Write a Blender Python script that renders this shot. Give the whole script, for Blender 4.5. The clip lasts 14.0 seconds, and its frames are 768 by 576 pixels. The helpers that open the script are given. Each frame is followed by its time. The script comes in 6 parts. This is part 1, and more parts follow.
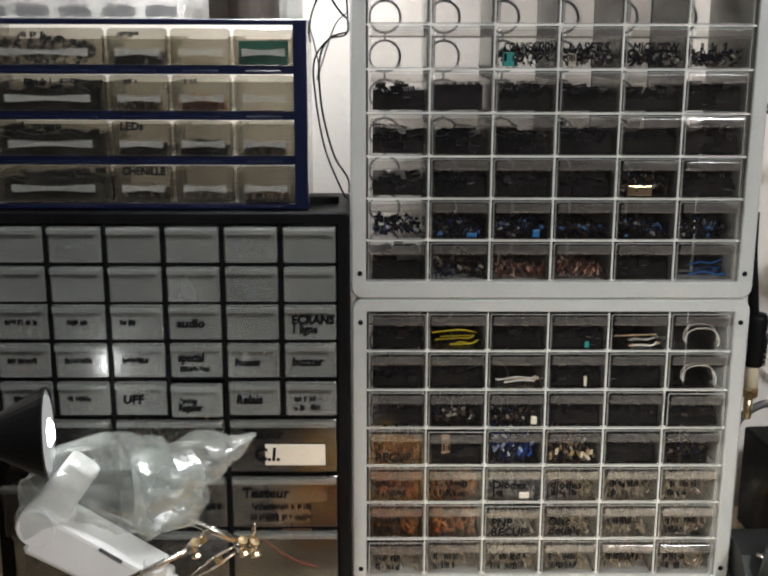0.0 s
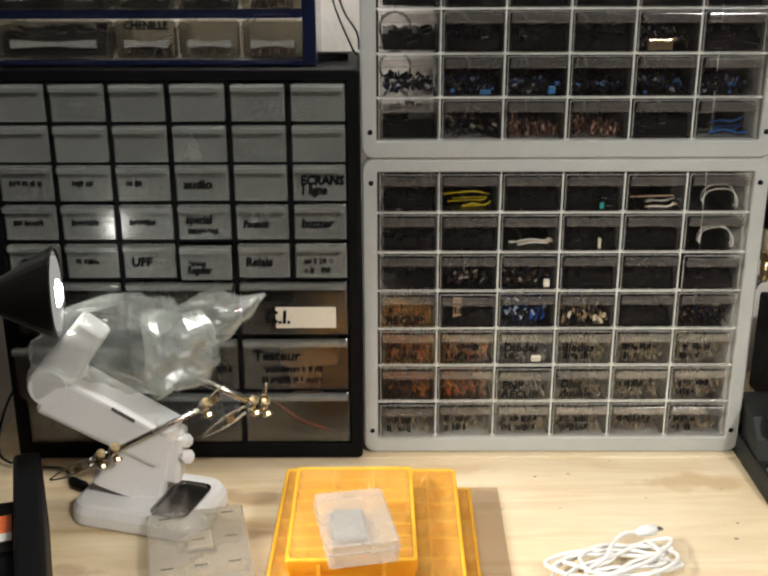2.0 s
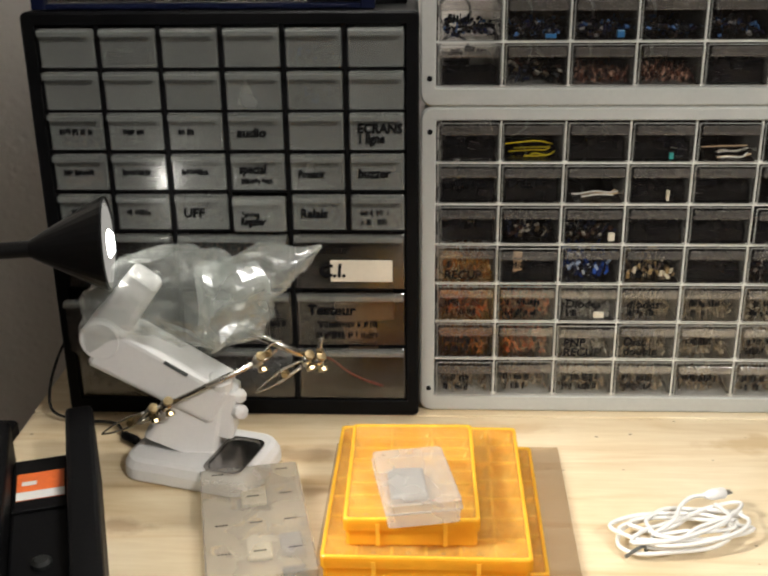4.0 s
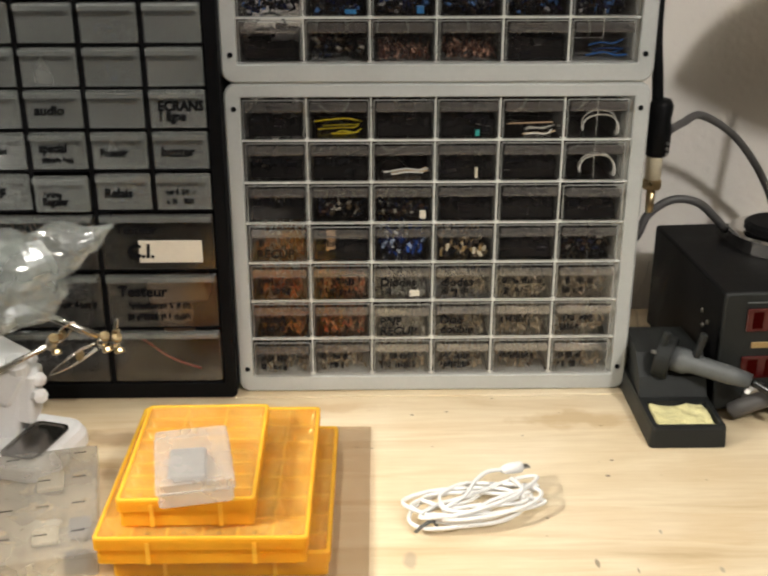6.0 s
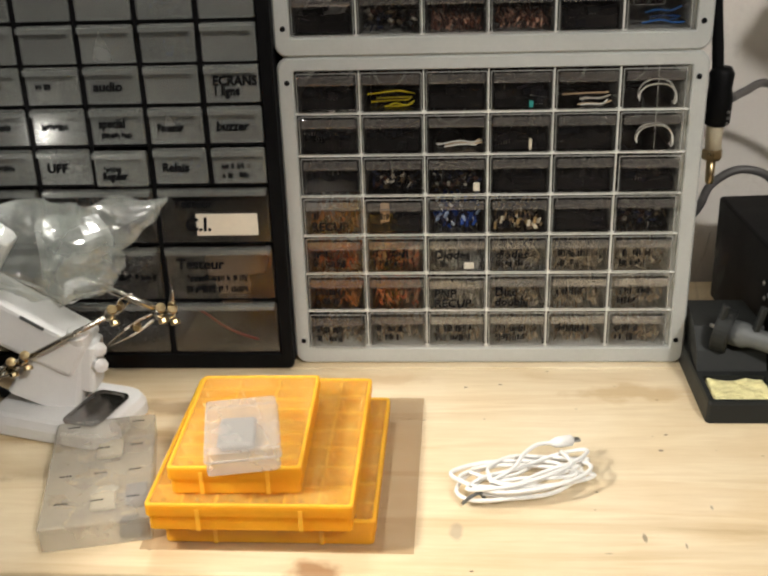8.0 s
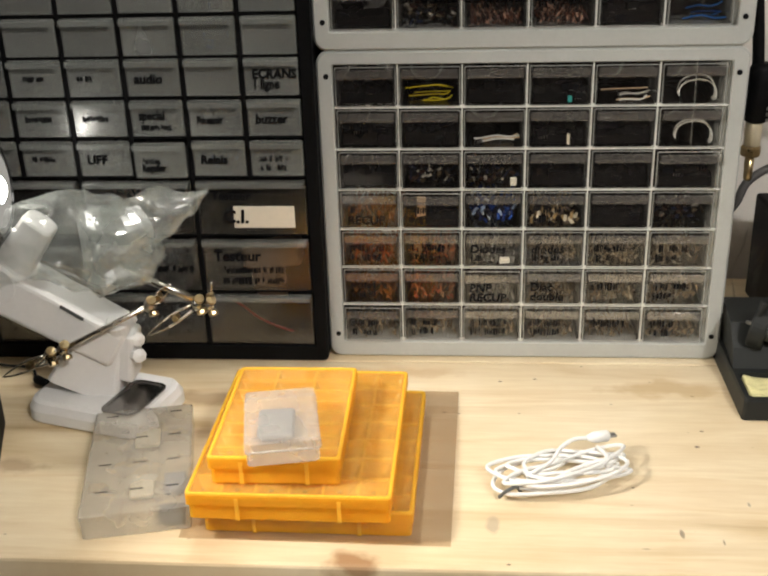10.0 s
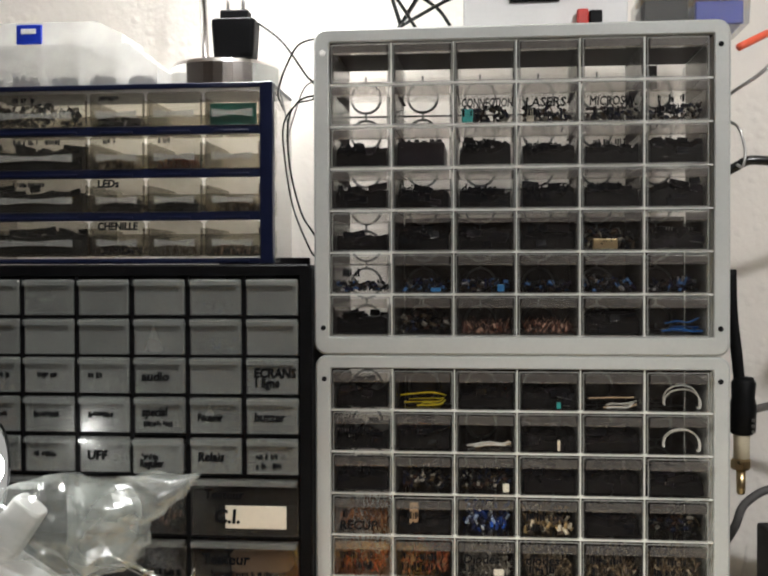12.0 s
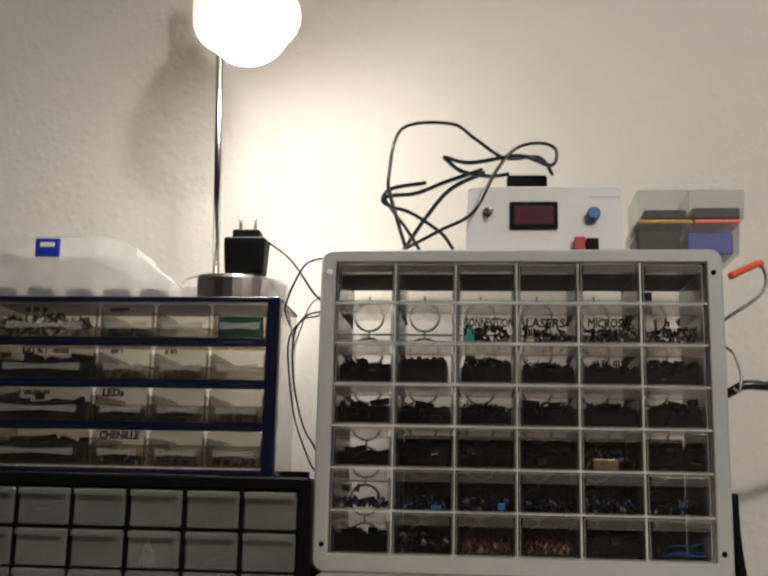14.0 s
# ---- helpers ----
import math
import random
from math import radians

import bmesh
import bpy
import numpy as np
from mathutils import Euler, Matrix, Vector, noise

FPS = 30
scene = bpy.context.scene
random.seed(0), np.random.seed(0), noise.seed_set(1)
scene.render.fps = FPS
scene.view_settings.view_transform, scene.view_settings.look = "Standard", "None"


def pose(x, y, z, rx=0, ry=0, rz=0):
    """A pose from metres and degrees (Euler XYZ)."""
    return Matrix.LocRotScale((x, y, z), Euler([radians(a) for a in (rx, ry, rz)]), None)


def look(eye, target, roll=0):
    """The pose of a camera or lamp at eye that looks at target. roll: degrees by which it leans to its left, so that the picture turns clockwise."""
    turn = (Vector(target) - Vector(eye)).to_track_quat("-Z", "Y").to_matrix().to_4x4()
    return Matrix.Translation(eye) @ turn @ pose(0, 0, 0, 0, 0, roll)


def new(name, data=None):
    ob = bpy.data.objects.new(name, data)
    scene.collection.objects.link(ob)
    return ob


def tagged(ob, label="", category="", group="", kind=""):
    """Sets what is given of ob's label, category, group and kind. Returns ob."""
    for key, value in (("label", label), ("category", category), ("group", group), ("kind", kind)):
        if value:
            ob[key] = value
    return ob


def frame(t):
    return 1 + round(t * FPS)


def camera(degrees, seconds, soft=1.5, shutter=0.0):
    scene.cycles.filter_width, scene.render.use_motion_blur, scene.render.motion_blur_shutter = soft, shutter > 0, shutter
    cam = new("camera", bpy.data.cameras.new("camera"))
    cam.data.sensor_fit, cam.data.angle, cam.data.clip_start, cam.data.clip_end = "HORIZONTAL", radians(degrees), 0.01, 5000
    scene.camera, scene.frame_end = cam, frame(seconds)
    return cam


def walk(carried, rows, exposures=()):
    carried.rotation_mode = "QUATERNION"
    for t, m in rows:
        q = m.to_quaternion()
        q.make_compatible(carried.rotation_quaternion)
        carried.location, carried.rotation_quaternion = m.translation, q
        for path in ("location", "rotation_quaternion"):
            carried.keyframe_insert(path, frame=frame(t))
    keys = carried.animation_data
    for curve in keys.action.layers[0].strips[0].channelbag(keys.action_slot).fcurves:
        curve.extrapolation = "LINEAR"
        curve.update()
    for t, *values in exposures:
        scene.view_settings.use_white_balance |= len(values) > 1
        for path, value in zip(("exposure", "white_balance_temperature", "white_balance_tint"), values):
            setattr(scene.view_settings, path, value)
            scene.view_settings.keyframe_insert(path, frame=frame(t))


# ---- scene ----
# Camera: seconds, eye, yaw to the left, pitch up, roll.
cam = camera(39.89, 14.0, soft=2.2, shutter=0.5)
ROWS = [
    (0, 0.0129, -1.0136, 1.3174, -0.58, -13.23, 0.17),
    (0.5, 0.0134, -1.0190, 1.3065, -0.51, -12.56, 0.06),
    (1, 0.0172, -1.0081, 1.3094, -0.21, -15.61, -0.17),
    (1.5, 0.0170, -1.0080, 1.2979, -0.01, -17.73, -0.28),
    (2, 0.0149, -1.0031, 1.2905, 0.14, -19.46, -0.16),
    (2.5, 0.0113, -0.9956, 1.2844, 0.39, -20.63, -0.07),
    (3, 0.0069, -0.9866, 1.2810, 0.87, -21.29, -0.09),
    (3.5, -0.0025, -0.9792, 1.2755, 1.30, -21.40, -0.15),
    (4, -0.0012, -0.9754, 1.2729, 2.55, -21.58, -0.64),
    (4.2, -0.0014, -0.9718, 1.2717, 3.03, -21.70, -0.73),
    (6.3, 0.1337, -0.9706, 1.2584, -1.30, -22.28, 0.04),
    (6.5, 0.1364, -0.9706, 1.2606, 0.16, -22.56, -0.57),
    (7, 0.1401, -0.9739, 1.2602, 2.03, -22.83, -1.33),
    (7.5, 0.1446, -0.9729, 1.2601, 3.05, -23.24, -1.63),
    (8, 0.1493, -0.9728, 1.2608, 3.81, -23.57, -1.83),
    (8.2, 0.1571, -0.9684, 1.2637, 4.47, -23.88, -2.00),
    (10.3, 0.1334, -0.9776, 1.2620, 5.04, -23.86, -1.74),
    (10.5, 0.1334, -0.9776, 1.2620, 5.04, -23.86, -1.74),
    (10.7, 0.1334, -0.9776, 1.2620, 5.04, -23.86, -1.74),
    (10.8, 0.1341, -0.9783, 1.2601, 5.06, -23.50, -1.72),
    (10.9, 0.1383, -0.9827, 1.2479, 5.22, -21.23, -1.60),
    (11, 0.1443, -0.9891, 1.2303, 5.45, -17.99, -1.42),
    (11.1, 0.1509, -0.9960, 1.2114, 5.70, -14.46, -1.22),
    (11.2, 0.1570, -1.0024, 1.1936, 5.93, -11.17, -1.04),
    (11.3, 0.1618, -1.0074, 1.1797, 6.11, -8.59, -0.90),
    (11.4, 0.1665, -1.0124, 1.1660, 6.29, -6.05, -0.76),
    (11.5, 0.1698, -1.0158, 1.1565, 6.41, -4.29, -0.66),
    (11.6, 0.1670, -1.0191, 1.1528, 6.16, -2.81, -0.44),
    (11.8, 0.1640, -1.0227, 1.1489, 5.89, -1.21, -0.21),
    (12, 0.1633, -1.0235, 1.1480, 5.82, -0.84, -0.15),
    (12.5, 0.1679, -1.0204, 1.1454, 6.08, 0.07, 0.26),
    (13, 0.1502, -1.0247, 1.1521, 5.13, 2.20, 0.65),
    (13.2, 0.1461, -1.0267, 1.1487, 4.95, 4.24, 0.82),
    (13.3, 0.1439, -1.0278, 1.1469, 4.85, 5.31, 0.91),
    (13.5, 0.1399, -1.0298, 1.1435, 4.67, 7.29, 1.07),
    (13.6, 0.1446, -1.0319, 1.1419, 4.94, 8.51, 1.13),
    (13.7, 0.1478, -1.0333, 1.1408, 5.12, 9.34, 1.17),
    (13.8, 0.1510, -1.0347, 1.1396, 5.30, 10.17, 1.20),
    (14, 0.1552, -1.0365, 1.1382, 5.54, 11.25, 1.25),
]


def aim(x, y, z, yaw, pitch, roll):
    a, b = radians(yaw), radians(pitch)
    ahead = Vector((-math.sin(a) * math.cos(b), math.cos(a) * math.cos(b), math.sin(b)))
    return look((x, y, z), Vector((x, y, z)) + ahead, roll)


EXPOSURES = [(0.0, 0.47, 5850, 9), (0.6, 0.40, 5850, 9), (1.5, 0.30, 6100, 9), (2.5, 0.30, 6300, 9), (10.7, 0.22, 6400, 9), (11.5, 0.35, 6050, 9), (12.5, 0.26, 6050, 9), (13.0, 0.12, 6200, 9), (13.5, -0.08, 6450, 10), (14.0, -0.28, 6550, 11)]
walk(cam, [(r[0], aim(*r[1:])) for r in ROWS], EXPOSURES)

# ---- light ----
world = bpy.data.worlds.new("room_dark")
scene.world = world
world.use_nodes = True
world.node_tree.nodes["Background"].inputs[0].default_value = (0.02, 0.018, 0.016, 1)
world.node_tree.nodes["Background"].inputs[1].default_value = 1.0


def lamp(name, kind, place, energy, colour, size, target=None, spread=None):
    data = bpy.data.lights.new(name, kind)
    data.energy, data.color = energy, colour
    if kind == "AREA":
        data.shape, data.size = "DISK", size
    else:
        data.shadow_soft_size = size
    if spread:
        data.spot_size, data.spot_blend = radians(spread), 1.0
    ob = new(name, data)
    ob.matrix_world = look(place, target) if target else Matrix.Translation(place)
    return ob


BULB_STRENGTH = 72.0
lamp("ceiling_light_source", "POINT", (0.95, -1.7, 2.33), 82, (1.0, 0.97, 0.92), 0.07)
lamp("desk_lamp_light_source", "SPOT", (-0.092, 0.004, 1.593), 7, (1.0, 0.95, 0.88), 0.03, (-0.06, 0.10, 1.20), 118)
# Added spot without a fixture, out of view; placed after the bench shadows.
lamp("unseen_bench_light", "SPOT", (-0.30, -0.45, 1.17), 16, (1.0, 0.93, 0.81), 0.022, (0.33, -0.25, 0.75), 80)


# ---- materials ----
def nodes_of(name):
    m = bpy.data.materials.new(name)
    m.use_nodes = True
    t = m.node_tree
    for n in list(t.nodes):
        t.nodes.remove(n)
    return m, t, t.nodes.new("ShaderNodeOutputMaterial")


def put(t, kind, **values):
    n = t.nodes.new(kind)
    for key, value in values.items():
        key = key.replace("_", " ")
        for s in n.inputs:
            if s.name == key:
                s.default_value = value
                break
    return n


def coords(t, scale=(1, 1, 1), rot=(0, 0, 0)):
    c = t.nodes.new("ShaderNodeTexCoord")
    m = put(t, "ShaderNodeMapping", Scale=scale, Rotation=rot)
    t.links.new(c.outputs["Object"], m.inputs[0])
    return m.outputs[0]


def ramp(t, source, stops):
    r = t.nodes.new("ShaderNodeValToRGB")
    e = r.color_ramp.elements
    while len(e) < len(stops):
        e.new(0.5)
    for k, (at, c) in zip(e, stops):
        k.position, k.color = at, (*c, 1)
    t.links.new(source, r.inputs[0])
    return r.outputs[0]


def blend(t, a, b, fac, how="MIX"):
    m = t.nodes.new("ShaderNodeMix")
    m.data_type, m.blend_type = "RGBA", how
    for i, v in ((0, fac), (6, a), (7, b)):
        if isinstance(v, bpy.types.NodeSocket):
            t.links.new(v, m.inputs[i])
        else:
            m.inputs[i].default_value = v if i == 0 else (*v, 1)
    return m.outputs[2]


def dim(c, k):
    return tuple(max(0.0, min(1.0, v * k)) for v in c)


def surf(name, col, rough=0.45, metal=0.0, var=0.15, scale=18, fine=220, bump=0.08, coat=0.0, dirt=None, spec=0.5):
    """Painted, moulded or metal surface with wear at two scales."""
    m, t, out = nodes_of(name)
    p = put(t, "ShaderNodeBsdfPrincipled", Roughness=rough, Metallic=metal)
    p.inputs["Coat Weight"].default_value = coat
    p.inputs["Specular IOR Level"].default_value = spec
    c = coords(t)
    big = put(t, "ShaderNodeTexNoise", Scale=scale, Detail=5.0, Roughness=0.6)
    small = put(t, "ShaderNodeTexNoise", Scale=fine, Detail=3.0)
    t.links.new(c, big.inputs["Vector"])
    t.links.new(c, small.inputs["Vector"])
    base = ramp(t, big.outputs[0], [(0.3, dim(col, 1 - var)), (0.72, dim(col, 1 + var * 0.6))])
    grain = ramp(t, small.outputs[0], [(0.35, (0.86, 0.86, 0.86)), (0.65, (1, 1, 1))])
    base = blend(t, base, grain, min(0.6, var * 4), "MULTIPLY")
    if dirt:
        spots = ramp(t, small.outputs[0], [(0.66, (0, 0, 0)), (0.74, (1, 1, 1))])
        base = blend(t, base, dirt, spots)
    t.links.new(base, p.inputs["Base Color"])
    r = t.nodes.new("ShaderNodeMapRange")
    r.inputs[3].default_value, r.inputs[4].default_value = max(0.02, rough - 0.1), min(1, rough + 0.12)
    t.links.new(big.outputs[0], r.inputs[0])
    t.links.new(r.outputs[0], p.inputs["Roughness"])
    if bump:
        b = put(t, "ShaderNodeBump", Strength=bump, Distance=0.001)
        t.links.new(small.outputs[0], b.inputs["Height"])
        t.links.new(b.outputs[0], p.inputs["Normal"])
    t.links.new(p.outputs[0], out.inputs[0])
    return m


def clear(name, tint, haze, rough=0.08, milky=(0.75, 0.75, 0.73), bump=0.05, bscale=60, gloss=0.5, uneven=0.1):
    """Clear or frosted moulded plastic: see-through, with a milky share and a sheen."""
    m, t, out = nodes_of(name)
    see = put(t, "ShaderNodeBsdfTransparent", Color=(*tint, 1))
    milk = put(t, "ShaderNodeBsdfDiffuse", Color=(*milky, 1))
    deep = put(t, "ShaderNodeBsdfTranslucent", Color=(*milky, 1))
    body = put(t, "ShaderNodeMixShader", Fac=0.4)
    t.links.new(milk.outputs[0], body.inputs[1])
    t.links.new(deep.outputs[0], body.inputs[2])
    each = t.nodes.new("ShaderNodeObjectInfo")
    shift = t.nodes.new("ShaderNodeVectorMath")
    shift.operation = "MULTIPLY_ADD"
    t.links.new(each.outputs["Random"], shift.inputs[0])
    shift.inputs[1].default_value = (7.0, 5.0, 3.0)
    t.links.new(coords(t), shift.inputs[2])
    c = shift.outputs[0]
    n = put(t, "ShaderNodeTexNoise", Scale=bscale, Detail=4.0)
    t.links.new(c, n.inputs["Vector"])
    r = t.nodes.new("ShaderNodeMapRange")
    r.inputs[1].default_value, r.inputs[2].default_value = 0.3, 0.7
    r.inputs[3].default_value, r.inputs[4].default_value = haze * (1 - uneven), min(1.0, haze * (1 + uneven))
    t.links.new(n.outputs[0], r.inputs[0])
    first = put(t, "ShaderNodeMixShader")
    t.links.new(r.outputs[0], first.inputs[0])
    t.links.new(see.outputs[0], first.inputs[1])
    t.links.new(body.outputs[0], first.inputs[2])
    shine = put(t, "ShaderNodeBsdfGlossy", Color=(0.95, 0.95, 0.95, 1), Roughness=rough)
    b = put(t, "ShaderNodeBump", Strength=bump, Distance=0.001)
    t.links.new(n.outputs[0], b.inputs["Height"])
    t.links.new(b.outputs[0], shine.inputs["Normal"])
    edge = put(t, "ShaderNodeLayerWeight", Blend=0.5)
    steep = t.nodes.new("ShaderNodeMath")
    steep.operation = "POWER"
    t.links.new(edge.outputs["Facing"], steep.inputs[0])
    steep.inputs[1].default_value = 4.0
    f = t.nodes.new("ShaderNodeMath")
    f.operation = "MULTIPLY_ADD"
    t.links.new(steep.outputs[0], f.inputs[0])
    f.inputs[1].default_value, f.inputs[2].default_value = gloss, gloss * 0.09
    last = put(t, "ShaderNodeMixShader")
    t.links.new(f.outputs[0], last.inputs[0])
    t.links.new(first.outputs[0], last.inputs[1])
    t.links.new(shine.outputs[0], last.inputs[2])
    t.links.new(last.outputs[0], out.inputs[0])
    return m


def glow(name, col, strength):
    m, t, out = nodes_of(name)
    e = put(t, "ShaderNodeEmission", Color=(*col, 1), Strength=strength)
    t.links.new(e.outputs[0], out.inputs[0])
    return m


def bits(name, colours, rough=0.35, metal=0.0):
    """Loose components: each piece takes one of the colours."""
    m, t, out = nodes_of(name)
    p = put(t, "ShaderNodeBsdfPrincipled", Roughness=rough, Metallic=metal)
    p.inputs["Specular IOR Level"].default_value = 0.07
    g = t.nodes.new("ShaderNodeNewGeometry")
    r = t.nodes.new("ShaderNodeValToRGB")
    r.color_ramp.interpolation = "CONSTANT"
    e = r.color_ramp.elements
    while len(e) < len(colours):
        e.new(0.5)
    for i, (k, c) in enumerate(zip(e, colours)):
        k.position, k.color = i / len(colours), (*c, 1)
    t.links.new(g.outputs["Random Per Island"], r.inputs[0])
    n = put(t, "ShaderNodeTexNoise", Scale=400.0, Detail=2.0)
    grain = ramp(t, n.outputs[0], [(0.3, (0.7, 0.7, 0.7)), (0.7, (1, 1, 1))])
    t.links.new(blend(t, r.outputs[0], grain, 0.6, "MULTIPLY"), p.inputs["Base Color"])
    t.links.new(p.outputs[0], out.inputs[0])
    return m


# stains, knots and darker patches on the bench top: place, size, tone, strength
BENCH_MARKS = (
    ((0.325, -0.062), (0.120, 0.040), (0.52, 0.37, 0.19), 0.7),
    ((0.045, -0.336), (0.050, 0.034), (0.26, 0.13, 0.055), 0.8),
    ((0.155, -0.285), (0.012, 0.030), (0.30, 0.24, 0.18), 0.55),
    ((-0.262, -0.215), (0.060, 0.030), (0.38, 0.26, 0.15), 0.7),
    ((0.335, -0.165), (0.006, 0.005), (0.15, 0.10, 0.07), 0.9),
    ((0.300, -0.290), (0.004, 0.012), (0.20, 0.15, 0.10), 0.8),
    ((0.330, -0.300), (0.003, 0.010), (0.20, 0.15, 0.10), 0.8),
    ((0.200, -0.045), (0.005, 0.003), (0.12, 0.08, 0.05), 0.9),
    # darker patch between the magnifier foot and the orange boxes
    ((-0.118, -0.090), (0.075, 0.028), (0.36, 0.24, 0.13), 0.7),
    # wide darker band in front of the grey cabinet
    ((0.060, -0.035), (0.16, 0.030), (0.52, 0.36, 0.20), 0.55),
    ((0.360, -0.250), (0.004, 0.010), (0.22, 0.19, 0.15), 0.7),
    ((0.270, -0.310), (0.012, 0.004), (0.25, 0.20, 0.14), 0.6),
    ((0.395, -0.300), (0.006, 0.012), (0.25, 0.22, 0.18), 0.6),
)


def pine(name):
    m, t, out = nodes_of(name)
    p = put(t, "ShaderNodeBsdfPrincipled", Roughness=0.42)
    p.inputs["Specular IOR Level"].default_value = 0.35
    fine = put(t, "ShaderNodeTexNoise", Scale=1.0, Detail=6.0, Roughness=0.65, Distortion=0.6)
    t.links.new(coords(t, (14, 190, 20)), fine.inputs["Vector"])
    rings = put(t, "ShaderNodeTexNoise", Scale=1.0, Detail=4.0, Distortion=1.6)
    t.links.new(coords(t, (1.6, 13, 2)), rings.inputs["Vector"])
    wide = put(t, "ShaderNodeTexNoise", Scale=5.0, Detail=4.0)
    t.links.new(coords(t), wide.inputs["Vector"])
    base = ramp(t, rings.outputs[0], [(0.28, (0.50, 0.37, 0.21)), (0.40, (0.66, 0.535, 0.35)), (0.54, (0.75, 0.645, 0.46)), (0.62, (0.69, 0.56, 0.37)), (0.74, (0.74, 0.625, 0.44))])
    lines = ramp(t, fine.outputs[0], [(0.34, (0.78, 0.70, 0.60)), (0.6, (1, 1, 1))])
    base = blend(t, base, lines, 0.32, "MULTIPLY")
    stain = ramp(t, wide.outputs[0], [(0.30, (0.78, 0.70, 0.58)), (0.46, (0.93, 0.90, 0.84)), (0.6, (1, 1, 1))])
    base = blend(t, base, stain, 0.8, "MULTIPLY")
    specks = put(t, "ShaderNodeTexVoronoi", Scale=26.0)
    t.links.new(coords(t, (1.0, 1.6, 1)), specks.inputs["Vector"])
    dots = ramp(t, specks.outputs["Distance"], [(0.035, (1, 1, 1)), (0.06, (0, 0, 0))])
    base = blend(t, base, (0.16, 0.11, 0.07), dots)
    smudge = put(t, "ShaderNodeTexNoise", Scale=34.0, Detail=5.0)
    t.links.new(coords(t), smudge.inputs["Vector"])
    for (x, y), (rx, ry), tone, much in BENCH_MARKS:
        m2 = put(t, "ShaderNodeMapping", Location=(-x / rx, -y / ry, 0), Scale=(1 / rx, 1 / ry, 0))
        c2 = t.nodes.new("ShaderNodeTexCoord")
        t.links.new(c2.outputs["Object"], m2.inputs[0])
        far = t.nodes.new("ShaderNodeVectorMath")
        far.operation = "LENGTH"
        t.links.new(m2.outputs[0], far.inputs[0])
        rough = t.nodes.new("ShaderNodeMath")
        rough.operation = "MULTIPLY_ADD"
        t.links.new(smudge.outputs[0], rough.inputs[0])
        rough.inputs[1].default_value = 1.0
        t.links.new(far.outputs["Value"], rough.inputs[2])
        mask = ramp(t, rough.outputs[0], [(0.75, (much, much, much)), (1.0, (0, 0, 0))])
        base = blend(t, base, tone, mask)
    t.links.new(base, p.inputs["Base Color"])
    b = put(t, "ShaderNodeBump", Strength=0.12, Distance=0.001)
    t.links.new(fine.outputs[0], b.inputs["Height"])
    t.links.new(b.outputs[0], p.inputs["Normal"])
    t.links.new(p.outputs[0], out.inputs[0])
    return m


def shade_white(name):
    """Thin white lamp shade that lets some light through."""
    m, t, out = nodes_of(name)
    a = put(t, "ShaderNodeBsdfDiffuse", Color=(0.82, 0.80, 0.76, 1))
    b = put(t, "ShaderNodeBsdfTranslucent", Color=(0.75, 0.70, 0.62, 1))
    x = put(t, "ShaderNodeMixShader", Fac=0.4)
    n = put(t, "ShaderNodeTexNoise", Scale=90.0, Detail=3.0)
    h = put(t, "ShaderNodeBump", Strength=0.05, Distance=0.001)
    t.links.new(coords(t), n.inputs["Vector"])
    t.links.new(n.outputs[0], h.inputs["Height"])
    t.links.new(h.outputs[0], a.inputs["Normal"])
    t.links.new(a.outputs[0], x.inputs[1])
    t.links.new(b.outputs[0], x.inputs[2])
    t.links.new(x.outputs[0], out.inputs[0])
    return m


def plaster(name, col):
    m, t, out = nodes_of(name)
    p = put(t, "ShaderNodeBsdfPrincipled", Roughness=0.85)
    p.inputs["Specular IOR Level"].default_value = 0.2
    c = coords(t)
    wide = put(t, "ShaderNodeTexNoise", Scale=2.2, Detail=5.0)
    lumps = put(t, "ShaderNodeTexNoise", Scale=46.0, Detail=6.0, Roughness=0.6)
    chips = put(t, "ShaderNodeTexVoronoi", Scale=75.0)
    for n in (wide, lumps, chips):
        t.links.new(c, n.inputs["Vector"])
    t.links.new(ramp(t, wide.outputs[0], [(0.3, dim(col, 0.93)), (0.7, dim(col, 1.04))]), p.inputs["Base Color"])
    a = t.nodes.new("ShaderNodeMath")
    a.operation = "MULTIPLY_ADD"
    t.links.new(ramp(t, chips.outputs["Distance"], [(0.05, (1, 1, 1)), (0.45, (0, 0, 0))]), a.inputs[0])
    a.inputs[1].default_value = 0.35
    t.links.new(lumps.outputs[0], a.inputs[2])
    b = put(t, "ShaderNodeBump", Strength=0.42, Distance=0.0035)
    t.links.new(a.outputs[0], b.inputs["Height"])
    t.links.new(b.outputs[0], p.inputs["Normal"])
    t.links.new(p.outputs[0], out.inputs[0])
    return m


M_WALL = plaster("white_plaster", (0.68, 0.64, 0.585))
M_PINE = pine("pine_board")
M_DIM = surf("dark_unseen_wall", (0.055, 0.042, 0.032), 0.6, scale=3, fine=40)
M_FLOOR = surf("dark_floor", (0.09, 0.07, 0.055), 0.5)
M_GREY = surf("light_grey_plastic", (0.405, 0.415, 0.395), 0.42, var=0.06, bump=0.03)
M_BLACK = surf("black_plastic", (0.0045, 0.0045, 0.005), 0.5, var=0.3, bump=0.12, spec=0.09)
# Brown of the cabinet insides, darkened to stand in for their shade.
M_INSIDE = surf("shaded_brown_plastic", (0.024, 0.014, 0.013), 0.75, var=0.2, bump=0.03, spec=0.06)
